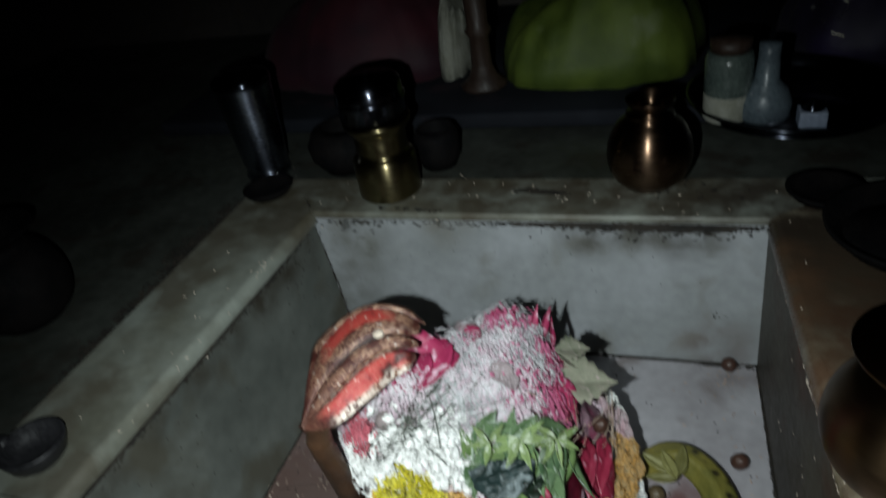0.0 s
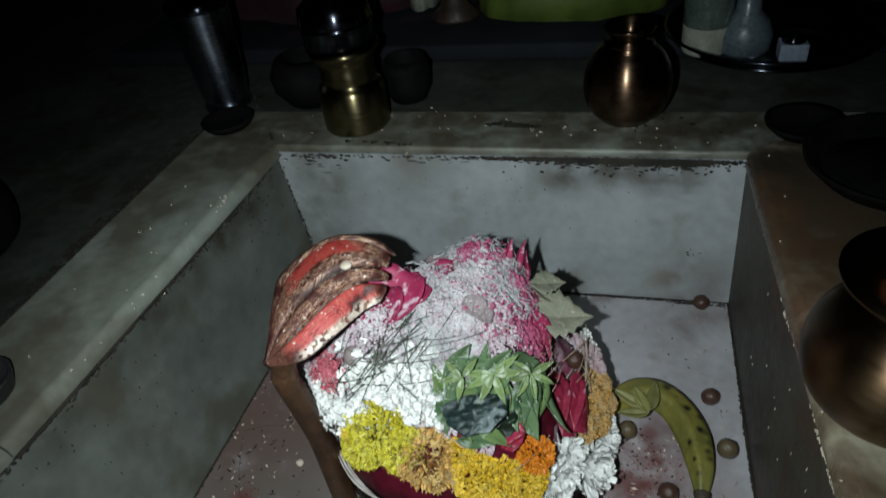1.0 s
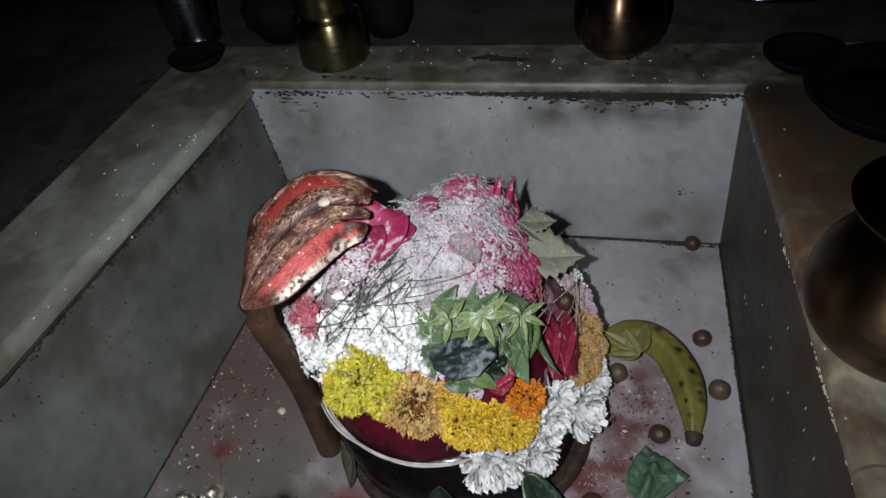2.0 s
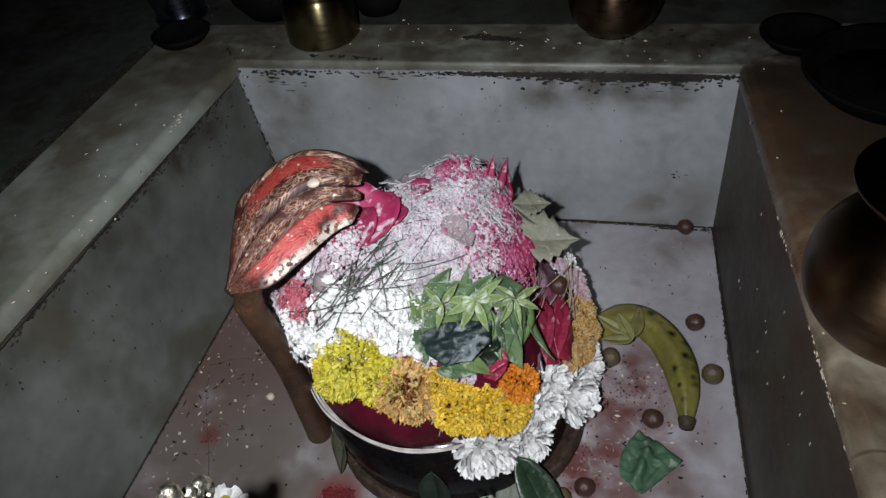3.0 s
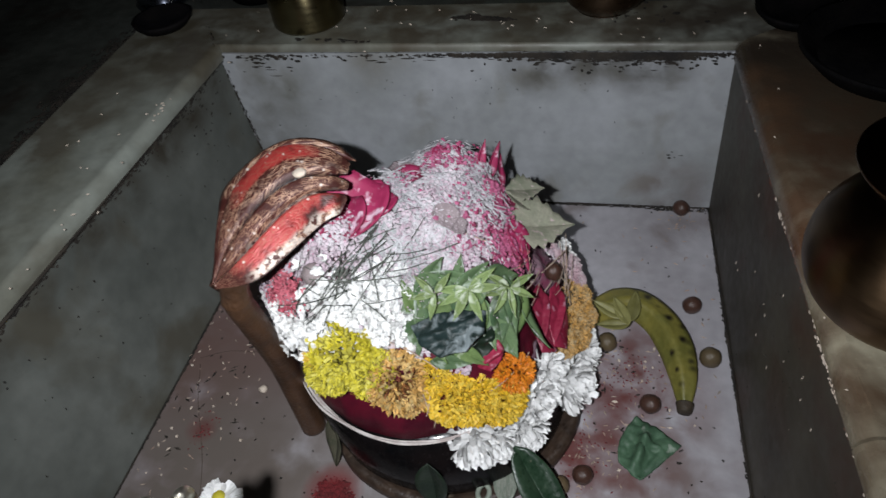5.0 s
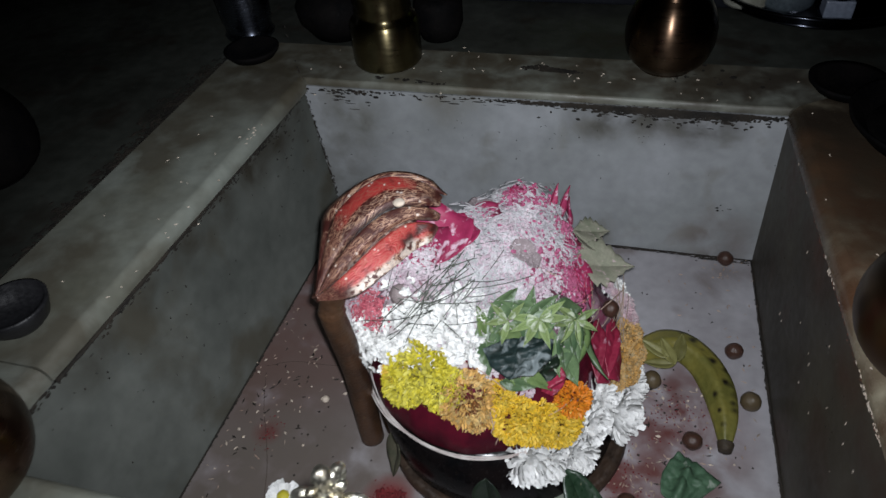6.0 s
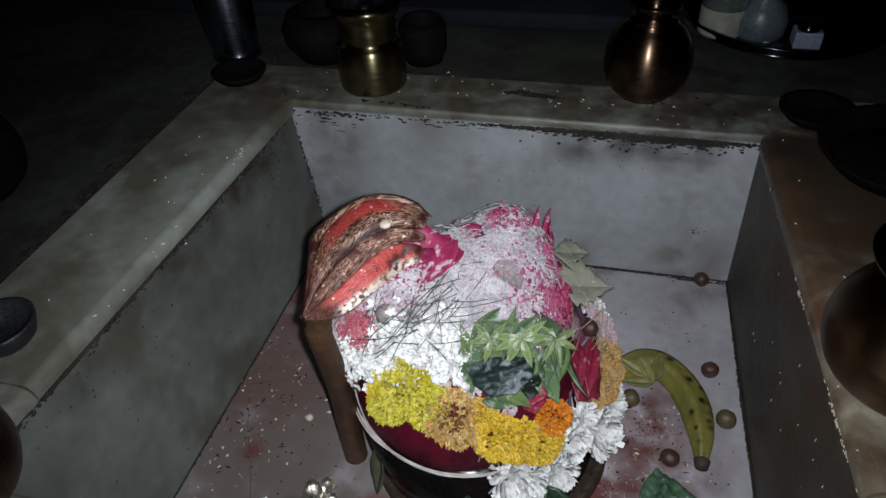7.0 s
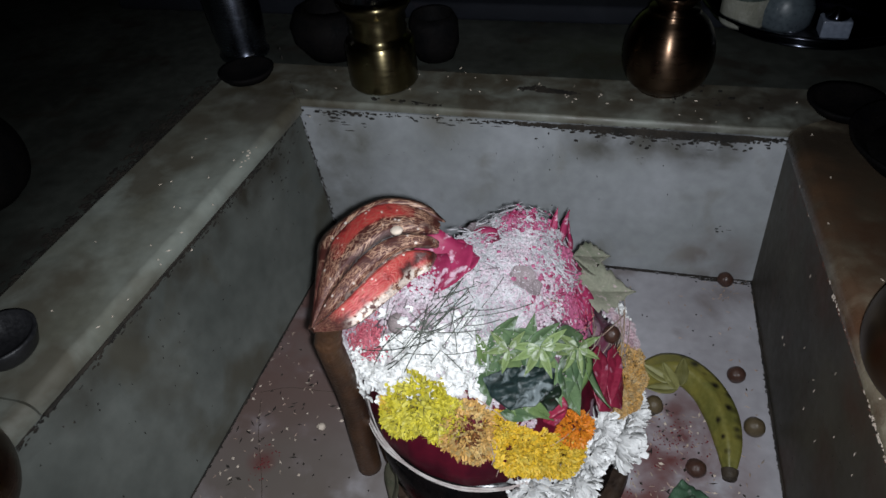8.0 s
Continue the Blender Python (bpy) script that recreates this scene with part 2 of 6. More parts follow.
marigold_heart = shade("marigold_heart", (0.14, 0.045, 0.012), (0.26, 0.10, 0.025), 0.7, coarse=70, fine=400, bump=0.15, vary=0.45, island=0.9, stain_at=2)
marigold_green = shade("marigold_green", (0.24, 0.22, 0.05), (0.36, 0.31, 0.05), 0.7, coarse=70, fine=400, bump=0.15, vary=0.4, island=0.9, stain_at=2)
blossom_pink = shade("blossom_pink", (0.72, 0.64, 0.66), (0.55, 0.38, 0.42), 0.7, coarse=70, fine=400, bump=0.15, vary=0.3, island=0.9, stain_at=2)
petal_withered = shade("petal_withered", (0.19, 0.145, 0.15), (0.30, 0.25, 0.26), 0.75, coarse=4, fine=30, bump=0.3, vary=0.3, stain=(0.5, 0.42, 0.46), stain_scale=10, stain_at=0.56, rand=0.6)
marigold_pale = shade("marigold_pale", (0.62, 0.48, 0.27), (0.56, 0.31, 0.08), 0.65, coarse=70, fine=400, bump=0.15, vary=0.35, island=0.9, stain_at=2)
bilva = shade("bilva", (0.065, 0.130, 0.060), (0.12, 0.18, 0.085), 0.7, coarse=3, fine=25, bump=0.25, vary=0.3, stain=(0.42, 0.48, 0.42), stain_scale=4, stain_at=0.55, rand=0.8, spec=0.25)
bilva_light = shade("bilva_light", (0.15, 0.215, 0.075), (0.11, 0.175, 0.06), 0.7, coarse=3, fine=25, bump=0.25, vary=0.25, stain=(0.42, 0.46, 0.36), stain_scale=5, stain_at=0.58, rand=0.7, spec=0.25)
lotus_dark = shade("lotus_dark", (0.018, 0.034, 0.034), (0.008, 0.016, 0.014), 0.5, coarse=55, fine=500, bump=0.25, vary=0.25, stain=(0.24, 0.28, 0.29), stain_scale=85, stain_at=0.53, spec=0.35)
leaf_green = shade("leaf_green", (0.075, 0.145, 0.085), (0.045, 0.095, 0.055), 0.55, coarse=30, fine=250, bump=0.2, vary=0.3, stain=(0.40, 0.44, 0.38), stain_scale=75, stain_at=0.64, spec=0.35)
sprig_green = shade("sprig_green", (0.24, 0.31, 0.125), (0.17, 0.24, 0.09), 0.6, coarse=3, fine=25, bump=0.25, vary=0.25, stain=(0.52, 0.57, 0.45), stain_scale=2.6, stain_at=0.52, rand=0.7, spec=0.3)
leaf_yellow = shade("leaf_yellow", (0.17, 0.16, 0.045), (0.23, 0.22, 0.08), 0.5, coarse=3, fine=25, bump=0.2, vary=0.25, stain=(0.1, 0.08, 0.03), stain_scale=12, stain_at=0.66, rand=0.6)
leaf_dull = shade("leaf_dull", (0.055, 0.058, 0.036), (0.08, 0.075, 0.05), 0.6, coarse=5, fine=40, bump=0.25, stain=(0.2, 0.18, 0.13), stain_scale=20, stain_at=0.62)
# leaf tone taken down to near-black, with shade put into the colour
leaf_shaded = shade("leaf_shaded", (0.006, 0.014, 0.008), (0.012, 0.022, 0.012), 0.5, coarse=4, fine=25, bump=0.2, stain_at=2)
leaf_pale = shade("leaf_pale", (0.20, 0.24, 0.19), (0.30, 0.32, 0.27), 0.6, coarse=5, fine=60, bump=0.3, stain=(0.4, 0.42, 0.38), stain_scale=16, stain_at=0.58, stretch=(5, 1, 1))
leaf_deep = shade("leaf_deep", (0.012, 0.032, 0.016), (0.025, 0.05, 0.028), 0.35, coarse=4, fine=25, bump=0.2, stain=(0.16, 0.16, 0.11), stain_scale=26, stain_at=0.68)
leaf_dry = shade("leaf_dry", (0.15, 0.165, 0.115), (0.24, 0.235, 0.18), 0.7, coarse=4, fine=25, bump=0.25, vary=0.3, stain=(0.42, 0.33, 0.33), stain_scale=14, stain_at=0.6, rand=0.6, spec=0.25)
grass_dark = shade("grass_dark", (0.03, 0.038, 0.026), (0.09, 0.10, 0.08), 0.6, coarse=40, fine=300, bump=0.1, vary=0.4, island=0.9, stain_at=2)
BRUISES = tuple((0.004 + 0.055 * math.sin(a) + 0.006 * max(0.0, a - 1.4) + 0.0025 * math.sin(7 * a), -0.045 + 0.068 * math.cos(a) + 0.0025 * math.cos(9 * a), 0.026 + 0.003 * math.sin(23 * a), 0.0042 + 0.0018 * math.sin(31 * a), (0.014, 0.011, 0.007), 0.95) for a in (0.05, 0.22, 0.30, 0.52, 0.62, 0.85, 1.0, 1.1, 1.32, 1.5, 1.62, 1.9))  # dark worn ridge along the outer bend
banana_skin = shade("banana_skin", (0.235, 0.20, 0.042), (0.135, 0.13, 0.03), 0.45, coarse=25, fine=220, bump=0.12, vary=0.25, stain=(0.03, 0.02, 0.012), stain_scale=70, stain_at=0.66, stains=BRUISES + tuple((x, y, z, r, (0.012, 0.009, 0.006), 1.0) for x, y, z, r in ((0.040, -0.010, 0.031, 0.0065), (0.052, -0.036, 0.029, 0.006), (0.060, -0.050, 0.022, 0.008), (0.042, -0.052, 0.027, 0.005), (0.020, 0.016, 0.032, 0.006), (0.064, -0.068, 0.016, 0.009), (0.050, -0.084, 0.021, 0.0045), (0.052, -0.020, 0.026, 0.006), (0.046, -0.070, 0.025, 0.004), (0.030, 0.004, 0.033, 0.004), (0.059, -0.060, 0.025, 0.005))))
banana_tip = shade("banana_tip", (0.02, 0.015, 0.01), (0.05, 0.035, 0.02), 0.7, coarse=60, fine=300, bump=0.4, stain_at=2)
nut_tan = shade("nut_tan", (0.18, 0.135, 0.07), (0.10, 0.07, 0.04), 0.4, coarse=60, fine=300, bump=0.2, vary=0.3, stain=(0.07, 0.04, 0.03), stain_scale=60, stain_at=0.62, rand=0.7)
nut_brown = shade("nut_brown", (0.10, 0.045, 0.03), (0.05, 0.025, 0.018), 0.35, coarse=60, fine=300, bump=0.2, vary=0.3, stain=(0.35, 0.25, 0.2), stain_scale=70, stain_at=0.64, rand=0.6)
nut_grey = shade("nut_grey", (0.36, 0.31, 0.30), (0.24, 0.19, 0.19), 0.6, coarse=60, fine=300, bump=0.2, stain=(0.6, 0.5, 0.54), stain_scale=60, stain_at=0.58, rand=0.6)
straw = shade("straw", (0.62, 0.54, 0.44), (0.40, 0.28, 0.22), 0.8, coarse=60, fine=300, bump=0.1, vary=0.4, island=0.9, stain_at=2)
cloth_green = shade("cloth_green", (0.14, 0.19, 0.028), (0.075, 0.11, 0.016), 0.6, coarse=12, fine=700, bump=0.3, sheen=0.0, stain=(0.22, 0.26, 0.13), stain_scale=14, stain_at=0.64)
cloth_red = shade("cloth_red", (0.052, 0.006, 0.014), (0.026, 0.004, 0.012), 0.7, coarse=9, fine=700, bump=0.4, sheen=0.03, stain_at=2)
cloth_blue = shade("cloth_blue", (0.014, 0.016, 0.022), (0.008, 0.009, 0.013), 0.8, coarse=9, fine=700, bump=0.4, stain=(0.035, 0.02, 0.025), stain_scale=10, stain_at=0.60, spec=0.2)
cloth_purple = shade("cloth_purple", (0.03, 0.02, 0.07), (0.015, 0.01, 0.03), 0.5, coarse=9, fine=700, bump=0.4, sheen=0.03, stain_at=2)
ceramic_grey = shade("ceramic_grey", (0.11, 0.14, 0.16), (0.08, 0.10, 0.12), 0.35, coarse=20, fine=200, bump=0.05, stain_at=2)
chalk = shade("chalk", (0.34, 0.34, 0.29), (0.25, 0.25, 0.2), 0.9, coarse=50, fine=400, bump=0.5, stain_at=2)
frosted = shade("frosted", (0.10, 0.125, 0.112), (0.065, 0.085, 0.078), 0.25, coarse=30, fine=200, bump=0.05, stain_at=2)
brown_wood = shade("brown_wood", (0.045, 0.026, 0.018), (0.025, 0.015, 0.011), 0.55, coarse=14, fine=120, bump=0.2, stain_at=2, stretch=(1, 1, 0.2))
ceramic_blue = shade("ceramic_blue", (0.30, 0.34, 0.44), (0.22, 0.26, 0.34), 0.4, coarse=20, fine=200, bump=0.05, stain_at=2)


def hood_material():
    """Engraved copper scales with red vermilion rubbed on some lobes and white paste along the lower edge; UV: along, across."""
    m = bpy.data.materials.new("hood_copper")
    m.use_nodes = True
    t, nodes = m.node_tree, m.node_tree.nodes
    b, link = nodes["Principled BSDF"], m.node_tree.links.new
    uv = nodes.new("ShaderNodeUVMap")
    uv.uv_map = "along"
    sep = nodes.new("ShaderNodeSeparateXYZ")
    link(uv.outputs[0], sep.inputs[0])
    mp = nodes.new("ShaderNodeMapping")
    mp.inputs["Scale"].default_value = (10, 22, 1)
    mp.inputs["Rotation"].default_value = (0, 0, 0.12)
    warp = nodes.new("ShaderNodeTexNoise")
    warp.inputs["Scale"].default_value = 9
    link(uv.outputs[0], warp.inputs["Vector"])
    bent = nodes.new("ShaderNodeVectorMath")
    bent.operation = "MULTIPLY_ADD"
    link(warp.outputs["Color"], bent.inputs[0])
    bent.inputs[1].default_value = (0.10, 0.05, 0)
    link(uv.outputs[0], bent.inputs[2])
    link(bent.outputs[0], mp.inputs[0])
    scales = nodes.new("ShaderNodeTexVoronoi")
    scales.feature = "DISTANCE_TO_EDGE"
    scales.inputs["Scale"].default_value = 2.6
    link(mp.outputs[0], scales.inputs["Vector"])
    co = nodes.new("ShaderNodeTexCoord")
    rub = nodes.new("ShaderNodeTexNoise")
    rub.inputs["Scale"].default_value, rub.inputs["Detail"].default_value = 60, 8
    link(co.outputs["Object"], rub.inputs["Vector"])

    def ramp(sock, stops):
        n = nodes.new("ShaderNodeValToRGB")
        n.color_ramp.elements.remove(n.color_ramp.elements[1])
        n.color_ramp.elements[0].position, n.color_ramp.elements[0].color = stops[0][0], (*stops[0][1], 1)
        for at, c in stops[1:]:
            n.color_ramp.elements.new(at).color = (*c, 1)
        link(sock, n.inputs[0])
        return n.outputs[0]

    def calc(op, one, two):
        n = nodes.new("ShaderNodeMath")
        n.operation = op
        for sock, v in zip(n.inputs, (one, two)):
            if isinstance(v, (int, float)):
                sock.default_value = v
            else:
                link(v, sock)
        return n.outputs[0]

    def mixed(fac, one, two):
        n = nodes.new("ShaderNodeMix")
        n.data_type = "RGBA"
        link(fac, n.inputs[0])
        for sock, v in ((n.inputs[6], one), (n.inputs[7], two)):
            if isinstance(v, tuple):
                sock.default_value = (*v, 1)
            else:
                link(v, sock)
        return n.outputs[2]

    g = (0.0,) * 3
    w = (1.0,) * 3
    dull, half = (0.10, 0.045, 0.028), (0.5,) * 3
    line = ramp(scales.outputs["Distance"], ((0.0, w), (0.04, w), (0.10, g)))
    worn = ramp(rub.outputs["Fac"], ((0.40, g), (0.52, w)))
    base = mixed(rub.outputs["Fac"], (0.020, 0.006, 0.005), (0.115, 0.028, 0.020))
    base = mixed(calc("MULTIPLY", calc("MULTIPLY", line, worn), ramp(sep.outputs["X"], ((0.1, (0.12,) * 3), (0.5, w)))), base, (0.50, 0.31, 0.21))
    wob = calc("ADD", sep.outputs["Y"], calc("MULTIPLY", calc("SUBTRACT", rub.outputs["Fac"], 0.5), 0.09))
    lobe = ramp(wob, ((0.08, g), (0.10, w), (0.25, w), (0.27, g), (0.585, g), (0.61, w), (0.74, w), (0.775, g)))
    far = calc("ADD", sep.outputs["X"], calc("MULTIPLY", calc("SUBTRACT", rub.outputs["Fac"], 0.5), 0.35))
    upper = ramp(sep.outputs["Y"], ((0.5, g), (0.6, w)))
    reach = calc("ADD", calc("MULTIPLY", ramp(far, ((0.40, g), (0.52, w), (0.82, w), (0.90, g))), upper), calc("MULTIPLY", ramp(far, ((0.14, g), (0.30, w), (0.84, w), (0.93, g))), calc("SUBTRACT", 1.0, upper)))
    patch = ramp(rub.outputs["Fac"], ((0.34, g), (0.46, w)))
    red = calc("MULTIPLY", calc("MULTIPLY", lobe, reach), patch)
    # near-black lines along the creases: their shade is put into the colour
    crease_shade = ramp(sep.outputs["Y"], ((0.255, g), (0.268, w), (0.272, w), (0.285, g), (0.440, g), (0.460, w), (0.480, w), (0.500, g), (0.765, g), (0.780, w), (0.790, w), (0.805, g)))
    base = mixed(red, base, mixed(ramp(rub.outputs["Fac"], ((0.40, g), (0.62, w))), (0.30, 0.018, 0.020), (0.42, 0.045, 0.040)))
    base = mixed(calc("MULTIPLY", calc("MULTIPLY", line, worn), 0.35), base, (0.30, 0.17, 0.11))
    fleck = nodes.new("ShaderNodeTexNoise")
    fleck.inputs["Scale"].default_value, fleck.inputs["Detail"].default_value = 240, 6
    link(co.outputs["Object"], fleck.inputs["Vector"])
    broken = ramp(fleck.outputs["Fac"], ((0.44, g), (0.52, w)))
    paste = calc("MULTIPLY", ramp(wob, ((0.0, w), (0.07, w), (0.11, g), (0.235, g), (0.265, half), (0.30, g), (0.50, g), (0.52, (0.10,) * 3), (0.56, (0.10,) * 3), (0.58, g))), broken)
    paste = calc("MULTIPLY", paste, ramp(far, ((0.18, g), (0.34, w), (0.60, half), (0.75, w), (1.0, w))))
    base = mixed(paste, base, (0.62, 0.54, 0.47))
    specks = nodes.new("ShaderNodeTexVoronoi")
    specks.inputs["Scale"].default_value = 170
    link(co.outputs["Object"], specks.inputs["Vector"])
    dots = calc("MULTIPLY", ramp(specks.outputs["Distance"], ((0.14, w), (0.24, g))), ramp(rub.outputs["Fac"], ((0.52, g), (0.57, w))))
    base = mixed(dots, base, (0.62, 0.54, 0.48))
    base = mixed(calc("MULTIPLY", crease_shade, calc("SUBTRACT", 1.0, paste)), base, (0.010, 0.005, 0.004))
    base = mixed(ramp(wob, ((0.80, g), (0.90, w))), base, (0.032, 0.014, 0.009))
    link(base, b.inputs["Base Color"])
    b.inputs["Metallic"].default_value = 0.15
    b.inputs["Roughness"].default_value = 0.5
    bn = nodes.new("ShaderNodeBump")
    bn.inputs["Strength"].default_value, bn.inputs["Distance"].default_value = 0.5, 0.001
    link(scales.outputs["Distance"], bn.inputs["Height"])
    link(bn.outputs["Normal"], b.inputs["Normal"])
    return m


hood_copper = hood_material()
neck_copper = shade("neck_copper", (0.105, 0.052, 0.027), (0.055, 0.028, 0.016), 0.5, 0.3, coarse=35, fine=300, bump=0.3, stain=(0.26, 0.17, 0.09), stain_scale=50, stain_at=0.64)


# ---- building helpers ----
def linked(name, bm, material, smooth=True):
    me = bpy.data.meshes.new(name)
    bm.to_mesh(me)
    bm.free()
    me.materials.append(material)
    if smooth:
        me.shade_smooth()
    return new(name, me)


def part(name, bm, material, parent, label="", smooth=True):
    ob = linked(name, bm, material, smooth)
    ob.parent = parent
    return tagged(ob, label)


def base_of(name, x, y, z, label, category, group=""):
    ob = new(name)
    ob.location = (x, y, z)
    return tagged(ob, label, category, group)


def from_lists(name, verts, faces, material, smooth=True):
    me = bpy.data.meshes.new(name)
    me.from_pydata(verts, [], faces)
    me.materials.append(material)
    if smooth:
        me.shade_smooth()
    return me


def box(x0, y0, z0, x1, y1, z1, bevel=0.0, segments=2):
    bm = bmesh.new()
    bmesh.ops.create_cube(bm, size=1, matrix=Matrix.Translation(((x0 + x1) / 2, (y0 + y1) / 2, (z0 + z1) / 2)) @ Matrix.Diagonal((x1 - x0, y1 - y0, z1 - z0, 1)))
    if bevel:
        bmesh.ops.bevel(bm, geom=bm.edges[:], offset=bevel, segments=segments, affect="EDGES", profile=0.5)
    return bm


def lathe(profile, segments=40, wobble=0.0):
    """A turned shape round z from (radius, height) pairs."""
    bm = bmesh.new()
    rings = []
    for r, z in profile:
        if r < 1e-5:
            rings.append([bm.verts.new((0, 0, z))])
            continue
        rings.append([bm.verts.new(((r + wobble * noise.noise((3 * math.cos(a), 3 * math.sin(a), z * 30))) * math.cos(a), (r + wobble * noise.noise((3 * math.cos(a), 3 * math.sin(a), z * 30 + 9))) * math.sin(a), z))
                      for a in (2 * math.pi * i / segments for i in range(segments))])
    for one, two in zip(rings, rings[1:]):
        for i in range(segments):
            j = (i + 1) % segments
            if len(one) == 1 and len(two) > 1:
                bm.faces.new((one[0], two[i], two[j]))
            elif len(two) == 1 and len(one) > 1:
                bm.faces.new((one[i], one[j], two[0]))
            elif len(one) > 1:
                bm.faces.new((one[i], one[j], two[j], two[i]))
    bmesh.ops.recalc_face_normals(bm, faces=bm.faces)
    return bm


def smooth_line(points, steps):
    """Catmull-Rom through the points."""
    pts = [Vector(p) for p in points]
    pts = [2 * pts[0] - pts[1], *pts, 2 * pts[-1] - pts[-2]]
    out = []
    for i in range(1, len(pts) - 2):
        a, b, c, d = pts[i - 1:i + 3]
        for k in range(steps):
            s = k / steps
            out.append(0.5 * (2 * b + (c - a) * s + (2 * a - 5 * b + 4 * c - d) * s * s + (3 * b - a - 3 * c + d) * s ** 3))
    return out + [pts[-2]]


def tube(points, radius, segments=12, sides=0, steps=6, flat=1.0):
    """A swept tube; radius(s) for s in 0..1; sides > 0 gives it flat facets like a fruit."""
    line = smooth_line(points, steps)
    bm = bmesh.new()
    rings = []
    up = Vector((0, 0, 1))
    for i, p in enumerate(line):
        along = (line[min(i + 1, len(line) - 1)] - line[max(i - 1, 0)]).normalized()
        side = along.cross(up)
        side = side.normalized() if side.length > 1e-4 else Vector((1, 0, 0))
        top = side.cross(along).normalized()
        r = radius(i / (len(line) - 1))
        ring = []
        for k in range(segments):
            a = 2 * math.pi * k / segments
            rr = r * (1 + (0.12 * math.cos(sides * a) if sides else 0))
            ring.append(bm.verts.new(p + rr * (math.cos(a) * side + flat * math.sin(a) * top)))
        rings.append(ring)
    for one, two in zip(rings, rings[1:]):
        for k in range(segments):
            bm.faces.new((one[k], one[(k + 1) % segments], two[(k + 1) % segments], two[k]))
    for ring in (rings[0], rings[-1]):
        bm.faces.new(ring)
    bmesh.ops.recalc_face_normals(bm, faces=bm.faces)
    return bm


def turned(normal, spin=0.0):
    """A turn that lays z along normal."""
    q = Vector((0, 0, 1)).rotation_difference(Vector(normal).normalized())
    return q.to_matrix().to_4x4() @ Matrix.Rotation(spin, 4, "Z")


# ---- the sunken basin ----
TOP = 0.22
XL, XR, YB, YF = -0.297, 0.293, 0.0, -0.562


def structure(name, bm, material, label, category, smooth=True):
    return tagged(linked(name, bm, material, smooth), label, category, kind="structure")


structure("floor", box(-0.36, -0.64, -0.04, 0.36, 0.06, 0.0), marble_floor, "grey-white marble basin floor with red powder stains", "floor", False)


def panel(corners, out, material, name, label):
    """A marble facing: four inner corners, thickness along out."""
    bm = bmesh.new()
    inner = [bm.verts.new(c) for c in corners]
    outer = [bm.verts.new(Vector(c) + Vector(out)) for c in corners]
    bm.faces.new(inner)
    bm.faces.new(outer[::-1])
    for i in range(4):
        j = (i + 1) % 4
        bm.faces.new((inner[i], outer[i], outer[j], inner[j]))
    bmesh.ops.recalc_face_normals(bm, faces=bm.faces)
    return structure(name, bm, material, label, "wall", False)


PT, PTN = TOP - 0.018, TOP - 0.010
panel(((-0.29, -0.005, 0.001), (0.322, -0.005, 0.001), (0.315, 0.005, PTN), (-0.315, 0.005, PTN)), (0, 0.03, 0), marble_wall, "wall_north", "pale grey marble basin wall with grimy upper edge")
panel(((-0.274, 0.0, 0.001), (-0.283, -0.56, 0.001), (-0.322, -0.56, PT), (-0.296, 0.004, PT)), (-0.03, 0, 0), marble_side_dim, "wall_west", "greenish grey marble basin wall, stained, dimmed in its colour")
panel(((0.301, 0.0, 0.001), (0.308, -0.56, 0.001), (0.318, -0.56, PT), (0.2955, 0.004, PT)), (0.03, 0, 0), marble_east_dim, "wall_east", "grey marble basin wall with brown drips, dimmed in its colour")
panel(((-0.284, -0.562, 0.001), (0.309, -0.562, 0.001), (0.317, -0.562, PT), (-0.322, -0.562, PT)), (0, -0.03, 0), marble_side_dim, "wall_south", "grey marble basin wall under the kerb")


def kerb(name, inner, outer, lip, curve, material, label, drop=0.0):
    """A kerb slab from its inner edge to its outer edge, each a pair of plan points; a rounded worn lip on the inner side, mitred ends."""
    bm = bmesh.new()
    (a, b), (c, d) = [[Vector(p) for p in side] for side in (inner, outer)]
    width = (c - a).length
    round_lip = [(curve * (1 - math.cos(q)), curve * (math.sin(q) - 1)) for q in (math.pi / 2 * k / 12 for k in range(13))]
    profile = [(0.012, -lip), (0.0, -lip), *round_lip, (width * 0.5, 0.0), (width - 0.005, 0.0), (width - 0.0015, -0.0015), (width, -0.005), (width, -0.06), (0.012, -0.06)]
    steps = 40
    rows = []
    for i in range(steps + 1):
        f = i / steps
        row = []
        for across, down in profile:
            p = a.lerp(b, f).lerp(c.lerp(d, f), across / width)
            worn = 0.0012 * noise.noise((p.x * 40, p.y * 40, 1.5)) + 0.0008 * noise.noise((p.x * 130, p.y * 130, 4.0)) if 0 < across < width * 0.4 else 0.0
            row.append(bm.verts.new((p.x, p.y, TOP - drop + down + min(0.0, worn))))
        rows.append(row)
    for one, two in zip(rows, rows[1:]):
        for k in range(len(profile)):
            j = (k + 1) % len(profile)
            bm.faces.new((one[k], one[j], two[j], two[k]))
    bm.faces.new(rows[0])
    bm.faces.new(rows[-1])
    bmesh.ops.recalc_face_normals(bm, faces=bm.faces)
    return structure(name, bm, material, label, "kerb", False)


NW, NE, SW, SE = (-0.291, 0.006), (0.2935, 0.006), (-0.322, -0.560), (0.3168, -0.560)
ONW, ONE, OSW, OSE = (-0.428, 0.105), (0.436, 0.105), (-0.440, -0.700), (0.440, -0.700)
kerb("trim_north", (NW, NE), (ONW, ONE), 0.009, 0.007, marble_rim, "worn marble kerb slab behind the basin")
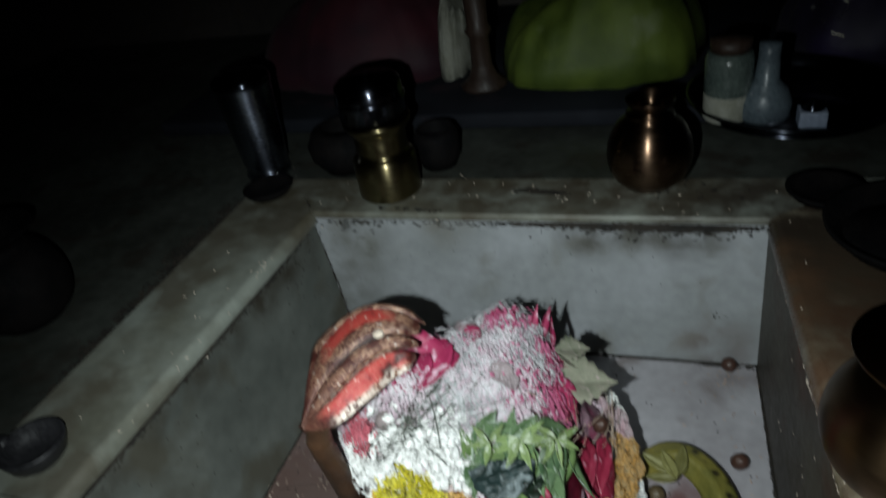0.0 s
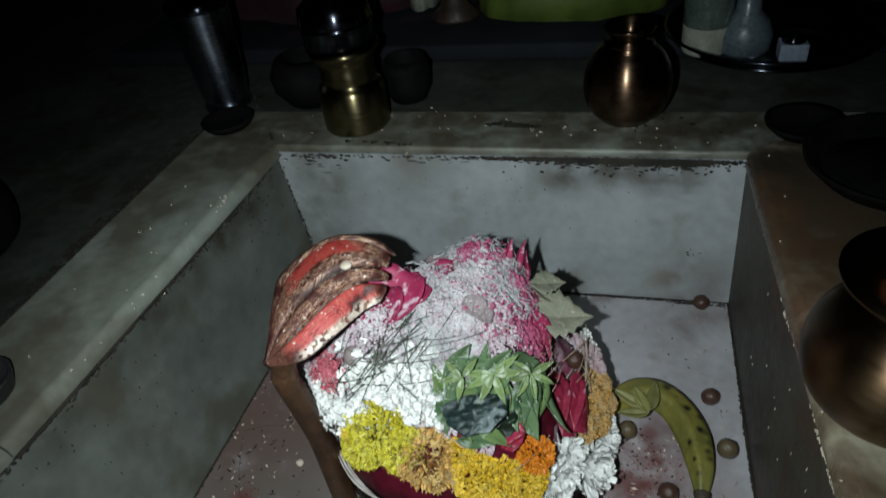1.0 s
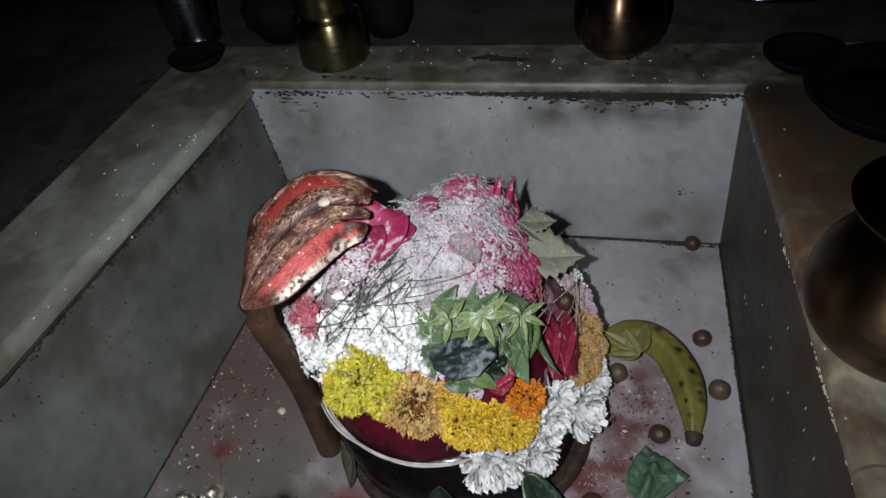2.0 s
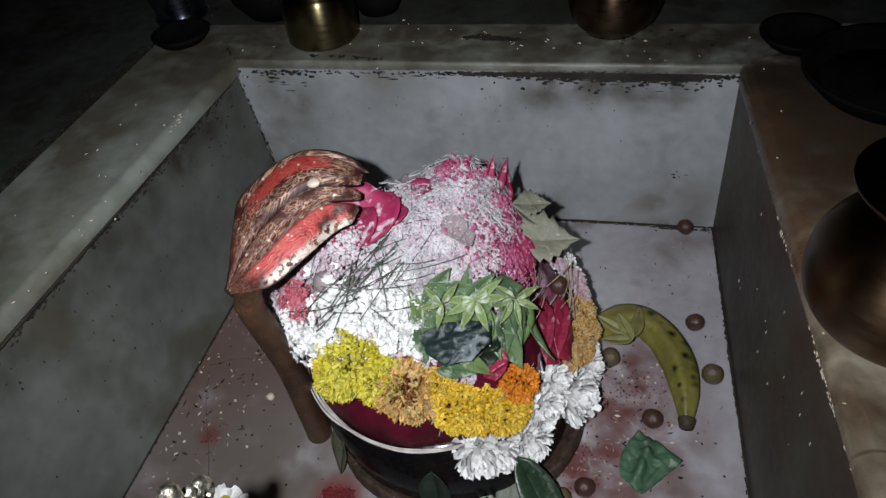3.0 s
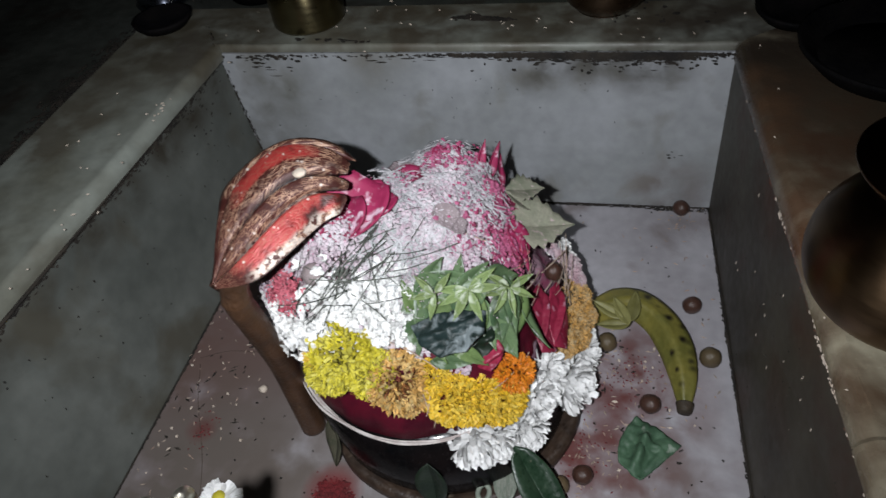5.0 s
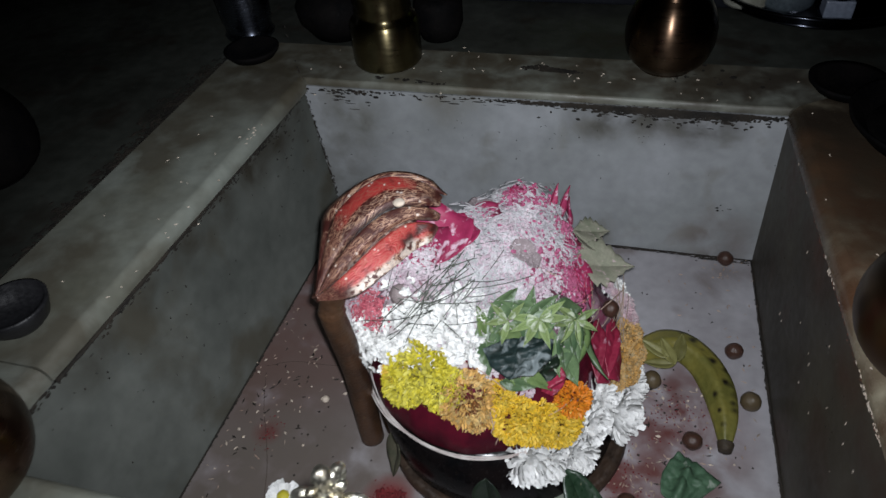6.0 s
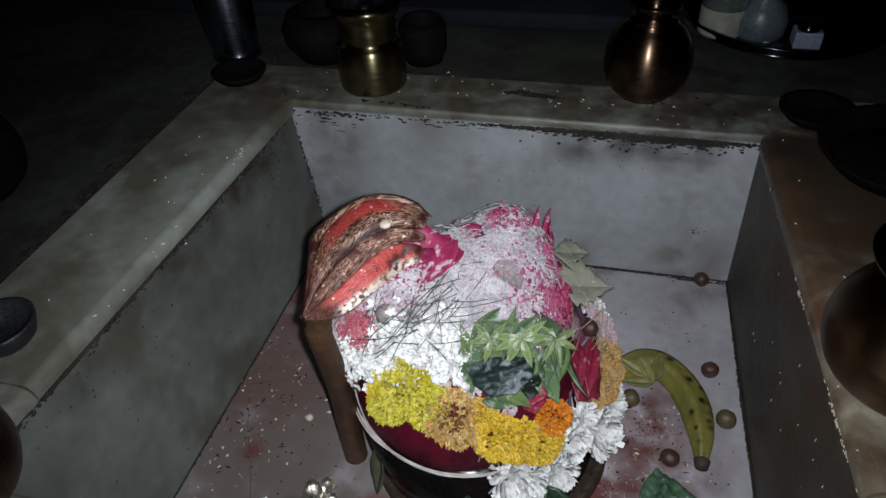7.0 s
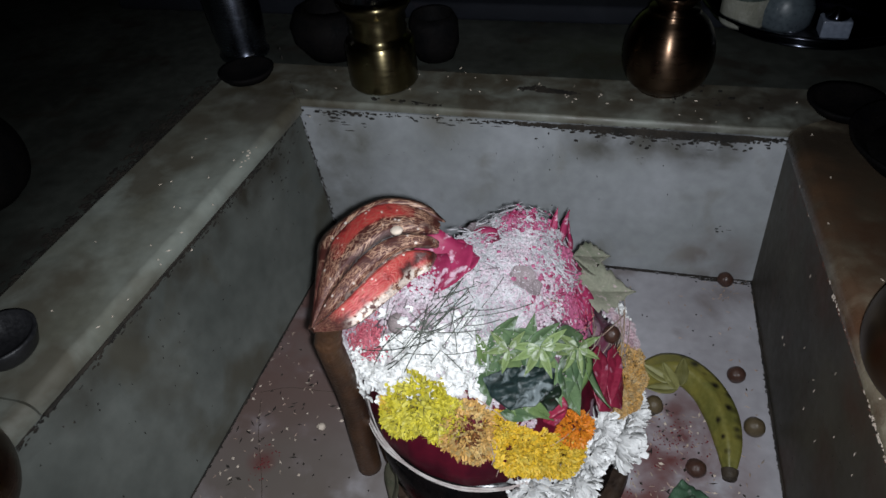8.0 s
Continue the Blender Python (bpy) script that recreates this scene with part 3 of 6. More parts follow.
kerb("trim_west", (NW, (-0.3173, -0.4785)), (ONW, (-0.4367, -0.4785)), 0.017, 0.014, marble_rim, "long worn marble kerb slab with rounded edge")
kerb("trim_west_short", ((-0.3174, -0.4800), SW), ((-0.4368, -0.4800), OSW), 0.017, 0.014, marble_rim, "short marble kerb slab beside a cracked joint", 0.0006)
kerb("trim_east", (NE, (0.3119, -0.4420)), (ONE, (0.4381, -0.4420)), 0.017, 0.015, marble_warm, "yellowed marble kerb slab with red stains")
kerb("trim_east_short", ((0.3120, -0.4435), SE), ((0.4382, -0.4435), OSE), 0.017, 0.015, marble_warm, "yellowed marble kerb slab", 0.0006)
kerb("trim_south", (SW, SE), (OSW, OSE), 0.017, 0.012, marble_rim, "marble kerb slab in front of the basin")

# the shrine's floor round the kerb, past an open dirty joint
floor_bm = bmesh.new()
for x0, y0, x1, y1 in ((-1.6, -2.0, -0.446, 1.3), (0.446, -2.0, 1.6, 1.3), (-0.446, 0.116, 0.446, 1.3), (-0.446, -2.0, 0.446, -0.71)):
    bmesh.ops.create_cube(floor_bm, size=1, matrix=Matrix.Translation(((x0 + x1) / 2, (y0 + y1) / 2, TOP - 0.058)) @ Matrix.Diagonal((x1 - x0, y1 - y0, 0.1, 1)))
structure("pavement", floor_bm, stone_dark, "dark greenish stone floor round the basin", "floor", False)
structure("ground", box(-1.7, -2.1, -0.2, 1.7, 1.4, -0.05), stone_dark, "dark stone bed under the shrine floor", "floor", False)
# walls and ceiling are added to close the place, dark for little bounce
structure("backdrop_wall_north", box(-1.6, 0.95, 0.1, 1.6, 1.1, 2.4), plaster, "dark plaster wall added to close the shrine", "wall", False)
structure("backdrop_wall_west", box(-1.75, -2.0, 0.1, -1.6, 1.1, 2.4), plaster, "dark plaster wall added to close the shrine", "wall", False)
structure("backdrop_wall_east", box(1.6, -2.0, 0.1, 1.75, 1.1, 2.4), plaster, "dark plaster wall added to close the shrine", "wall", False)
structure("backdrop_wall_south", box(-1.75, -2.15, 0.1, 1.75, -2.0, 2.4), plaster, "dark plaster wall added to close the shrine", "wall", False)
structure("ceiling", box(-1.75, -2.15, 2.4, 1.75, 1.1, 2.5), plaster, "unseen dark ceiling added to close the shrine", "ceiling", False)

# ---- the flower heap's shape: a leaning egg on the stone ----
CX, CY, CZ, RX, RY, RZ, SX, SY = -0.005, -0.261, -0.02, 0.175, 0.163, 0.266, 0.033, -0.084
SWELLS = ((0.045, (-0.36, -0.46, 0.81), 0.05), (0.065, (-0.26, -0.34, 0.905), 0.035), (0.028, (-0.475, -0.411, 0.779), 0.1), (-0.159, (0.177, -0.459, 0.871), 0.05), (-0.004, (-0.13, 0.2, 0.97), 0.05), (0.092, (0.22, 0.42, 0.88), 0.035), (-0.167, (0.777, -0.104, 0.621), 0.12), (-0.086, (0.515, -0.721, 0.464), 0.1), (-0.047, (0.457, 0.457, 0.762), 0.06))  # size, way and width of each swelling or hollow


def heap(d, s=1.0):
    d = Vector(d)
    s *= 1 + sum(a * math.exp(-(d - Vector(c)).length_squared / w) for a, c, w in SWELLS)
    return Vector((CX + s * (RX * d[0] + SX * RZ * d[2]), CY + s * (RY * d[1] + SY * RZ * d[2]), CZ + s * RZ * d[2]))


def heap_dir(p):
    z = p[2] - CZ
    return Vector(((p[0] - CX - SX * z) / RX, (p[1] - CY - SY * z) / RY, z / RZ)).normalized()


def heap_normal(p):
    d = heap_dir(p)
    e = 0.03
    a = d.orthogonal().normalized()
    b = d.cross(a)
    n = (heap((d + e * a).normalized()) - heap((d - e * a).normalized())).cross(heap((d + e * b).normalized()) - heap((d - e * b).normalized())).normalized()
    return n if n.dot(d) > 0 else -n


def lower_edge(x, y):
    """How far down the heap of petals reaches, over the plan."""
    return min(0.16, max(0.05, 0.125 - 0.45 * x))


# ---- lingam base ----
BX, BY = 0.028, -0.303
def leant(bm, dx, dy, high):
    """Shifts a turned shape sideways with its height."""
    for v in bm.verts:
        v.co.x, v.co.y = v.co.x + dx * v.co.z / high, v.co.y + dy * v.co.z / high
    return bm


base = base_of("lingam_base", BX, BY, 0.0, "black polished stone base with a brown stone foot ring", "shrine base")
part("foot_ring", lathe(((0.106, 0.0), (0.126, 0.0), (0.129, 0.005), (0.127, 0.013), (0.121, 0.015), (0.116, 0.010), (0.106, 0.010)), 64, 0.002), brown_stone, base, "rough brown stone foot ring")
part("bowl", leant(lathe(((0.0, 0.004), (0.114, 0.004), (0.121, 0.02), (0.122, 0.045), (0.118, 0.07), (0.112, 0.079), (0.0, 0.081)), 64), -0.026, 0.013, 0.08), black_stone, base, "black polished stone bowl")
cover_bm = lathe(((0.108, 0.074), (0.114, 0.082), (0.114, 0.10), (0.111, 0.125), (0.098, 0.15), (0.06, 0.18), (0.0, 0.19)), 144, 0.003)
for v in cover_bm.verts:
    a = math.atan2(v.co.y, v.co.x)
    gather = 1 + (0.012 * math.sin(17 * a + 9 * v.co.z / 0.1) + 0.008 * math.sin(41 * a)) * min(1.0, max(0.0, (v.co.z - 0.078) / 0.02))
    v.co.x, v.co.y = v.co.x * gather, v.co.y * gather
cover = linked("maroon_cloth", cover_bm, maroon)
cover.location = (0.002, -0.290, 0)
tagged(cover, "dark maroon cloth wrapped over the stone", "cloth")


def thread_ring():
    ob = base_of("sacred_thread", 0.001, -0.290, 0.08, "loose white cotton thread looped round the stone", "thread")
    for k in range(4):
        pts = []
        for i in range(33):
            a = 2 * math.pi * i / 32
            r = 0.1155 + 0.0011 * k + 0.0022 * noise.noise((math.cos(a) * 2.6, math.sin(a) * 2.6, 3.1 * k))
            pts.append(((r + 0.001 * (k % 2)) * math.cos(a), (r + 0.001 * (k % 2)) * math.sin(a), 0.0017 * k - 0.004 + 0.0022 * noise.noise((math.cos(a) * 3, math.sin(a) * 3, 7.3 * k)) + 0.012 * max(0, -math.cos(a)) + 0.004 * noise.noise((math.cos(a) * 1.5, math.sin(a) * 1.5, 5 + k * 0.2))))
        part("strand", tube(pts, lambda s: 0.0010 + 0.0003 * math.sin(60 * s + 2 * k), 6, steps=5), thread_white, ob)


thread_ring()


def lumps(d):
    return 0.035 * noise.noise(d * 7) + 0.03 * noise.noise(d * 16) + 0.012 * noise.noise(d * 34)


def heap_core():
    verts, faces, sunk = [], [], []
    n, rows = 96, 40
    for j in range(rows + 1):
        for i in range(n):
            a, t = 2 * math.pi * i / n, math.pi * 0.62 * j / rows
            d = Vector((math.sin(t) * math.cos(a), math.sin(t) * math.sin(a), math.cos(t)))
            p = heap(d, 0.945 + lumps(d))
            low = lower_edge(p.x, p.y) + 0.016
            sunk.append(p.z < low)
            if p.z < low:
                p = Vector((p.x + (BX - p.x) * 0.5, p.y + (BY - p.y) * 0.5, low))
            verts.append(p)
    for j in range(rows):
        for i in range(n):
            k = (i + 1) % n
            if not all(sunk[q] for q in (j * n + i, (j + 1) * n + i, (j + 1) * n + k, j * n + k)):
                faces.append((j * n + i, (j + 1) * n + i, (j + 1) * n + k, j * n + k))
    ob = new("powder_heap", from_lists("powder_heap", verts, faces, powder_core))
    tagged(ob, "heap of white and pink ritual powder over the stone, gaps toned dark", "powder", kind="stuff")


heap_core()


# ---- the copper serpent standing beside the stone ----
RIBS = (  # six lines of the hood from the neck to the heads, lower edge first
    ((-0.100, -0.403, 0.262), (-0.070, -0.398, 0.268), (-0.048, -0.374, 0.276), (-0.034, -0.350, 0.279), (-0.022, -0.335, 0.278)),
    ((-0.100, -0.402, 0.265), (-0.080, -0.389, 0.277), (-0.058, -0.360, 0.290), (-0.040, -0.338, 0.293), (-0.019, -0.325, 0.284)),
    ((-0.100, -0.402, 0.266), (-0.089, -0.378, 0.283), (-0.072, -0.349, 0.298), (-0.050, -0.329, 0.303), (-0.020, -0.313, 0.291)),
    ((-0.101, -0.402, 0.266), (-0.098, -0.371, 0.285), (-0.096, -0.333, 0.295), (-0.068, -0.306, 0.308), (-0.022, -0.301, 0.297)),
    ((-0.102, -0.400, 0.262), (-0.112, -0.350, 0.277), (-0.119, -0.312, 0.279), (-0.073, -0.290, 0.303), (-0.020, -0.290, 0.292)),
    ((-0.101, -0.396, 0.252), (-0.114, -0.343, 0.262), (-0.119, -0.303, 0.262), (-0.073, -0.280, 0.288), (-0.024, -0.283, 0.284)))
RIB_AT = (0.0, 0.22, 0.46, 0.70, 0.92, 1.0)
GROOVES = (0.27, 0.47, 0.78)  # where the hood is creased, across it


def serpent():
    """A hood spread like a leaf, creased into four lobes with notched heads, on a round neck; one plain shape."""
    verts, faces, uvs = [], [], []
    nu, nv = 64, 60
    lines = [smooth_line(r, 16) for r in RIBS]

    def sheet(u, v):
        spots = []
        for line in lines:
            q = min(max(u, 0.0), 1.0) * (len(line) - 1)
            i = min(int(q), len(line) - 2)
            spots.append(line[i].lerp(line[i + 1], q - i))
        k = max(j for j in range(5) if RIB_AT[j] <= v)
        f = (v - RIB_AT[k]) / (RIB_AT[k + 1] - RIB_AT[k])
        a, b, c, d = spots[max(k - 1, 0)], spots[k], spots[k + 1], spots[min(k + 2, 5)]
        return 0.5 * (2 * b + (c - a) * f + (2 * a - 5 * b + 4 * c - d) * f * f + (3 * b - a - 3 * c + d) * f ** 3)

    for side in (0, 1):
        for j in range(nv + 1):
            v = j / nv
            crease = sum(math.exp(-((v - g) / 0.020) ** 2) for g in GROOVES)
            notch = sum(math.exp(-((v - g) / 0.030) ** 2) for g in GROOVES)
            reach = 1 - 0.20 * notch - 0.03 * abs(noise.noise((v * 22, 3.1, 0))) - 0.05 * max(0.0, v - 0.9) / 0.1
            for i in range(nu + 1):
                u = i / nu * reach
                p = sheet(u, v)
                e = 0.01
                n = (sheet(min(1, u + e), v) - sheet(max(0, u - e), v)).cross(sheet(u, min(1, v + e)) - sheet(u, max(0, v - e)))
                n = n.normalized() if n.length > 1e-12 else Vector((0.2, -0.5, 0.8))
                n = n if n.z > 0 else -n
                plump = min(1.0, u * 4) * (0.0034 * (1 - crease) - 0.0048 * crease)
                head = 0.0022 * math.exp(-((u - 0.88) / 0.07) ** 2) * (1 - notch) - 0.006 * max(0.0, u - 0.93) / 0.07
                scale = 0.0005 * noise.noise((u * 60, v * 60, 2.0))
                verts.append(p + n * ((plump + head + scale) if side == 0 else -0.003))
                uvs.append((i / nu, v))
    row, size = nu + 1, (nu + 1) * (nv + 1)
    for j in range(nv):
        for i in range(nu):
            a = j * row + i
            faces.append((a, a + 1, a + row + 1, a + row))
            faces.append((size + a, size + a + row, size + a + row + 1, size + a + 1))
    rim = list(range(row)) + [j * row + nu for j in range(1, nv + 1)] + [nv * row + i for i in range(nu - 1, -1, -1)] + [j * row for j in range(nv - 1, 0, -1)]
    for a, b in zip(rim, rim[1:] + rim[:1]):
        faces.append((a, a + size, b + size, b))
    count = len(faces)
    neck = tube(((-0.108, -0.358, -0.001), (-0.1065, -0.361, 0.06), (-0.103, -0.368, 0.13), (-0.098, -0.385, 0.205), (-0.096, -0.392, 0.240), (-0.089, -0.390, 0.268)),
                lambda s: 0.0127 - 0.0026 * s + 0.0009 * math.exp(-((s - 0.80) / 0.012) ** 2), 24, steps=12)
    first = len(verts)
    neck.verts.index_update()
    verts += [v.co.copy() for v in neck.verts]
    uvs += [(0.02, 0.5)] * len(neck.verts)
    faces += [tuple(first + v.index for v in fc.verts) for fc in neck.faces]
    neck.free()
    me = from_lists("serpent_statue", verts, faces, hood_copper)
    me.materials.append(neck_copper)
    layer = me.uv_layers.new(name="along")
    for poly in me.polygons:
        if poly.index >= count:
            poly.material_index = 1
        for li in poly.loop_indices:
            layer.data[li].uv = uvs[me.loops[li].vertex_index]
    tagged(new("serpent_statue", me), "brown copper serpent statue with vermilion-rubbed spread hood", "statue")


serpent()


# ---- flowers ----
def petal_strip(verts, faces, m, length, width, cup, curl, cells=3, tip=0.5, blunt=False):
    """One petal along +x of m, cupped across and curled along."""
    first = len(verts)
    for i in range(cells + 1):
        s = i / cells
        w = width * (math.sin(math.pi * min(0.97, 0.12 + s * (0.88 - 0.33 * tip))) ** 0.6) if not blunt else width * min(1, 0.3 + 1.4 * s) * (0.72 if s > 0.99 else 1)
        for k in (-1, 0, 1):
            verts.append(m @ Vector((length * s, w * k * 0.5, curl * s * s * length + cup * (abs(k) - 0.5) * w)))
    for i in range(cells):
        for k in range(2):
            a = first + i * 3 + k
            faces.append((a, a + 3, a + 4, a + 1))


def marigold_mesh(name, material, seed, heart=None, heart_share=0.0):
    """A dense pompon of small frilled petals on a flattened dome; heart: the material of some petals near its middle."""
    rnd = random.Random(seed)
    verts, faces, dark = [], [], []
    count = 900
    for i in range(count):
        t = math.acos(1 - 1.3 * (i + 0.5) / count)
        a = i * 2.39996 + rnd.uniform(-0.3, 0.3)
        d = Vector((math.sin(t) * math.cos(a), math.sin(t) * math.sin(a), math.cos(t)))
        swell = 1 + 0.22 * noise.noise(d * 2.2 + Vector((seed, 0, 0))) + 0.10 * noise.noise(d * 6 + Vector((seed, 4, 0)))
        root = Vector((d.x * 0.0185, d.y * 0.0185, d.z * 0.0125 + 0.001)) * swell
        out = (d + Vector([rnd.uniform(-0.6, 0.6) for _ in range(3)])).normalized()
        m = Matrix.Translation(root) @ Vector((1, 0, 0)).rotation_difference(out).to_matrix().to_4x4() @ Matrix.Rotation(rnd.uniform(0, 6.28), 4, "X")
        first = len(faces)
        is_heart = rnd.random() < heart_share * max(0.0, 1 - (t / 1.0) ** 2)
        petal_strip(verts, faces, m, rnd.uniform(0.0042, 0.0068) * (0.75 if is_heart else 1), rnd.uniform(0.0022, 0.0040) * (0.6 if is_heart else 1), rnd.uniform(-0.6, 0.6), rnd.uniform(-0.9, 0.9), 2, 0.1, i % 2 == 0)
        dark += [is_heart] * (len(faces) - first)
    me = from_lists(name, verts, faces, material, False)
    if heart:
        me.materials.append(heart)
        for poly, is_heart in zip(me.polygons, dark):
            poly.material_index = int(is_heart)
    return me


def mum_petals():
    """Three blunt petal meshes that all chrysanthemums share."""
    out = []
    for k in range(4):
        verts, faces = [], []
        petal_strip(verts, faces, Matrix.Identity(4), (0.0165, 0.0185, 0.014, 0.017)[k], (0.0078, 0.0068, 0.0072, 0.0084)[k], (0.5, -0.2, 0.3, 0.6)[k], (0.2, 0.5, -0.3, 0.6)[k], 4, 0.0, True)
        out.append(from_lists("petal", verts, faces, mum_white))
    return out


def mum(petals, seed):
    """A chrysanthemum head of single petals in six whorls."""
    rnd = random.Random(seed)
    head = tagged(new("chrysanthemum"), "white chrysanthemum head with blunt curled petals", "flower", "chrysanthemums")
    for layer in range(6):
        tilt = radians(-14 + 18 * layer)
        n = (24, 24, 22, 19, 15, 10)[layer]
        for i in range(n):
            a = 2 * math.pi * (i + rnd.random() * 0.7) / n + layer * 1.3
            ob = new("petal", rnd.choice(petals))
            ob.parent = head
            ob.matrix_basis = Matrix.Rotation(a, 4, "Z") @ Matrix.Rotation(-tilt + rnd.uniform(-0.15, 0.15), 4, "Y") @ Matrix.Translation((0.0055, 0, 0)) @ Matrix.Rotation(rnd.uniform(-0.5, 0.5), 4, "X") @ Matrix.Scale(rnd.uniform(0.85, 1.1) * (1 - 0.05 * layer), 4)
    return head


def on_heap(ob, p, s, lift, spin, lean=(0, 0, 0)):
    n = (heap_normal(p) + Vector(lean)).normalized()
    ob.matrix_world = Matrix.Translation(Vector(p) + n * lift) @ turned(n, spin) @ Matrix.Scale(s, 4)
    return ob


def flowers():
    kinds = {"lime": (marigold_lime, "bright yellow-green marigold head in the garland"), "yellow": (marigold_yellow, "deep yellow marigold head in the garland"),
             "orange": (marigold_orange, "small orange marigold head in the garland"), "tan": (marigold_tan, "withered tan-brown marigold head in the garland"),
             "pale": (marigold_pale, "pale orange marigold head dusted with powder")}
    hearts = {"tan": (marigold_heart, 0.7), "lime": (marigold_green, 0.35)}
    meshes = {k: [marigold_mesh("marigold", m, 10 * i + s, *hearts.get(k, ())) for s in range(2)] for i, (k, (m, _)) in enumerate(kinds.items())}
    rnd = random.Random(4)
    for kind, x, y, z, s in (("lime", -0.030, -0.385, 0.173, 1.147), ("lime", -0.009, -0.393, 0.162, 0.869), ("lime", -0.044, -0.392, 0.156, 0.869), ("yellow", -0.051, -0.386, 0.165, 0.615),
                             ("tan", 0.011, -0.394, 0.155, 1.028), ("tan", 0.020, -0.400, 0.138, 0.618), ("yellow", 0.038, -0.385, 0.149, 0.624), ("yellow", 0.051, -0.388, 0.128, 0.965),
                             ("yellow", 0.068, -0.381, 0.115, 0.904), ("yellow", 0.087, -0.369, 0.103, 0.987), ("orange", 0.098, -0.355, 0.121, 0.769),
                             ("pale", 0.145, -0.236, 0.085, 0.755), ("pale", 0.145, -0.266, 0.077, 0.704), ("pale", 0.154, -0.243, 0.066, 0.626), ("pale", 0.136, -0.292, 0.083, 0.619), ("pale", 0.149, -0.273, 0.068, 0.563)):
        me = rnd.choice(meshes[kind])
        ob = tagged(new("marigold", me), kinds[kind][1], "flower", "marigold garland")
        on_heap(ob, (x, y, z), s, 0.0, rnd.uniform(0, 6), (rnd.uniform(-0.15, 0.15), rnd.uniform(-0.15, 0.1), 0.25))
    petals = mum_petals()
    for x, y, z, s, lean in ((0.067, -0.395, 0.069, 1.117, (-0.1, -0.2, -0.1)), (0.084, -0.387, 0.059, 1.016, (0, -0.2, -0.1)), (0.109, -0.372, 0.056, 0.96, (0.2, -0.2, -0.1)), (0.120, -0.351, 0.079, 0.854, (0.2, -0.2, 0.2)), (0.146, -0.317, 0.058, 1.184, (0.2, -0.1, 0.2)),
                             (0.128, -0.326, 0.089, 0.815, (0, -0.1, 0.2)), (0.159, -0.273, 0.044, 0.826, (0.3, 0, 0.1)), (0.150, -0.315, 0.045, 0.855, (0.4, 0, -0.2)), (0.159, -0.254, 0.048, 0.561, (0.4, 0, 0))):
        ob = mum(petals, int(1000 * (x + 2 * z)))
        on_heap(ob, (x, y, z), s, -0.004, rnd.uniform(0, 6), lean)


flowers()


def back_blossoms():
    """Faded pink-white blossoms and buds behind the drying leaf."""
    me = [marigold_mesh("faded_blossom", blossom_pink, 70 + k) for k in range(2)]
    for k, (x, y, z, size) in enumerate(((0.136, -0.216, 0.106, 0.62), (0.130, -0.222, 0.120, 0.42), (0.146, -0.226, 0.098, 0.42), (0.118, -0.212, 0.128, 0.34))):
        ob = tagged(new("faded_blossom", me[k % 2]), "faded pink-white blossom at the heap's edge", "flower", "faded blossoms")
        on_heap(ob, (x, y, z), size, 0.0, 2.0 * k, (0.1, 0.1, 0.2))


back_blossoms()


def rose_petal_mesh(seed, material):
    rnd = random.Random(seed)
    verts, faces = [], []
    n = 8
    for j in range(n + 1):
        for i in range(n + 1):
            u, v = i / n * 2 - 1, j / n
            w = math.sin(math.pi * min(0.98, 0.10 + 0.72 * v)) ** 0.7
            verts.append((u * w * 0.5, v - 0.5, 0.22 * (u * w) ** 2 + 0.25 * (v - 0.4) ** 2 + 0.05 * noise.noise((u * 2, v * 2, seed))))
    for j in range(n):
        for i in range(n):
            a = j * (n + 1) + i
            faces.append((a, a + 1, a + n + 2, a + n + 1))
    return from_lists("rose_petal", verts, faces, material)


def leaf_mesh(name, seed, material, wide=0.5, fold=0.25, bend=0.2, toothed=0.0, sharp=0.8):
    rnd = random.Random(seed)
    verts, faces = [], []
    n = 14
    cols = (-1, -0.6, -0.08, 0.0, 0.08, 0.6, 1)
    for j in range(n + 1):
        v = j / n
        w = wide * 0.5 * (math.sin(math.pi * v ** 0.8) ** sharp) * (1 + toothed * (j % 2)) + 0.004
        for k in cols:
            verts.append((k * w, v - 0.5, fold * abs(k) * w + bend * (v - 0.5) ** 2 - (0.012 if abs(k) < 0.01 else 0) + 0.03 * noise.noise((k * 1.2, v * 3, seed))))
    c = len(cols)
    for j in range(n):
        for i in range(c - 1):
            a = j * c + i
            faces.append((a, a + 1, a + c + 1, a + c))
    return from_lists(name, verts, faces, material)


def thick(ob, t):
    mod = ob.modifiers.new("thickness", "SOLIDIFY")
    mod.thickness = t
    mod.offset = 0
    return ob


ACROSS, AWAY = Vector((0.982, 0.161, -0.102)), Vector((-0.047, 0.724, 0.689))


def laid(name, me, p, size, aim, label, category, group="", lean=(0, 0, 0), lift=0.003, thickness=0.009):
    """Lays a leaf or petal on the heap; aim: where its tip points, as (across, away)."""
    n = (heap_normal(p) + Vector(lean)).normalized()
    flat = turned(n).to_3x3()
    way = ACROSS * aim[0] + AWAY * aim[1]
    spin = math.atan2(-way.dot(flat @ Vector((1, 0, 0))), way.dot(flat @ Vector((0, 1, 0))))
    ob = tagged(new(name, me), label, category, group)
    ob.matrix_world = Matrix.Translation(Vector(p) + n * lift) @ turned(n, spin) @ Matrix.Scale(size, 4)
    return thick(ob, thickness)


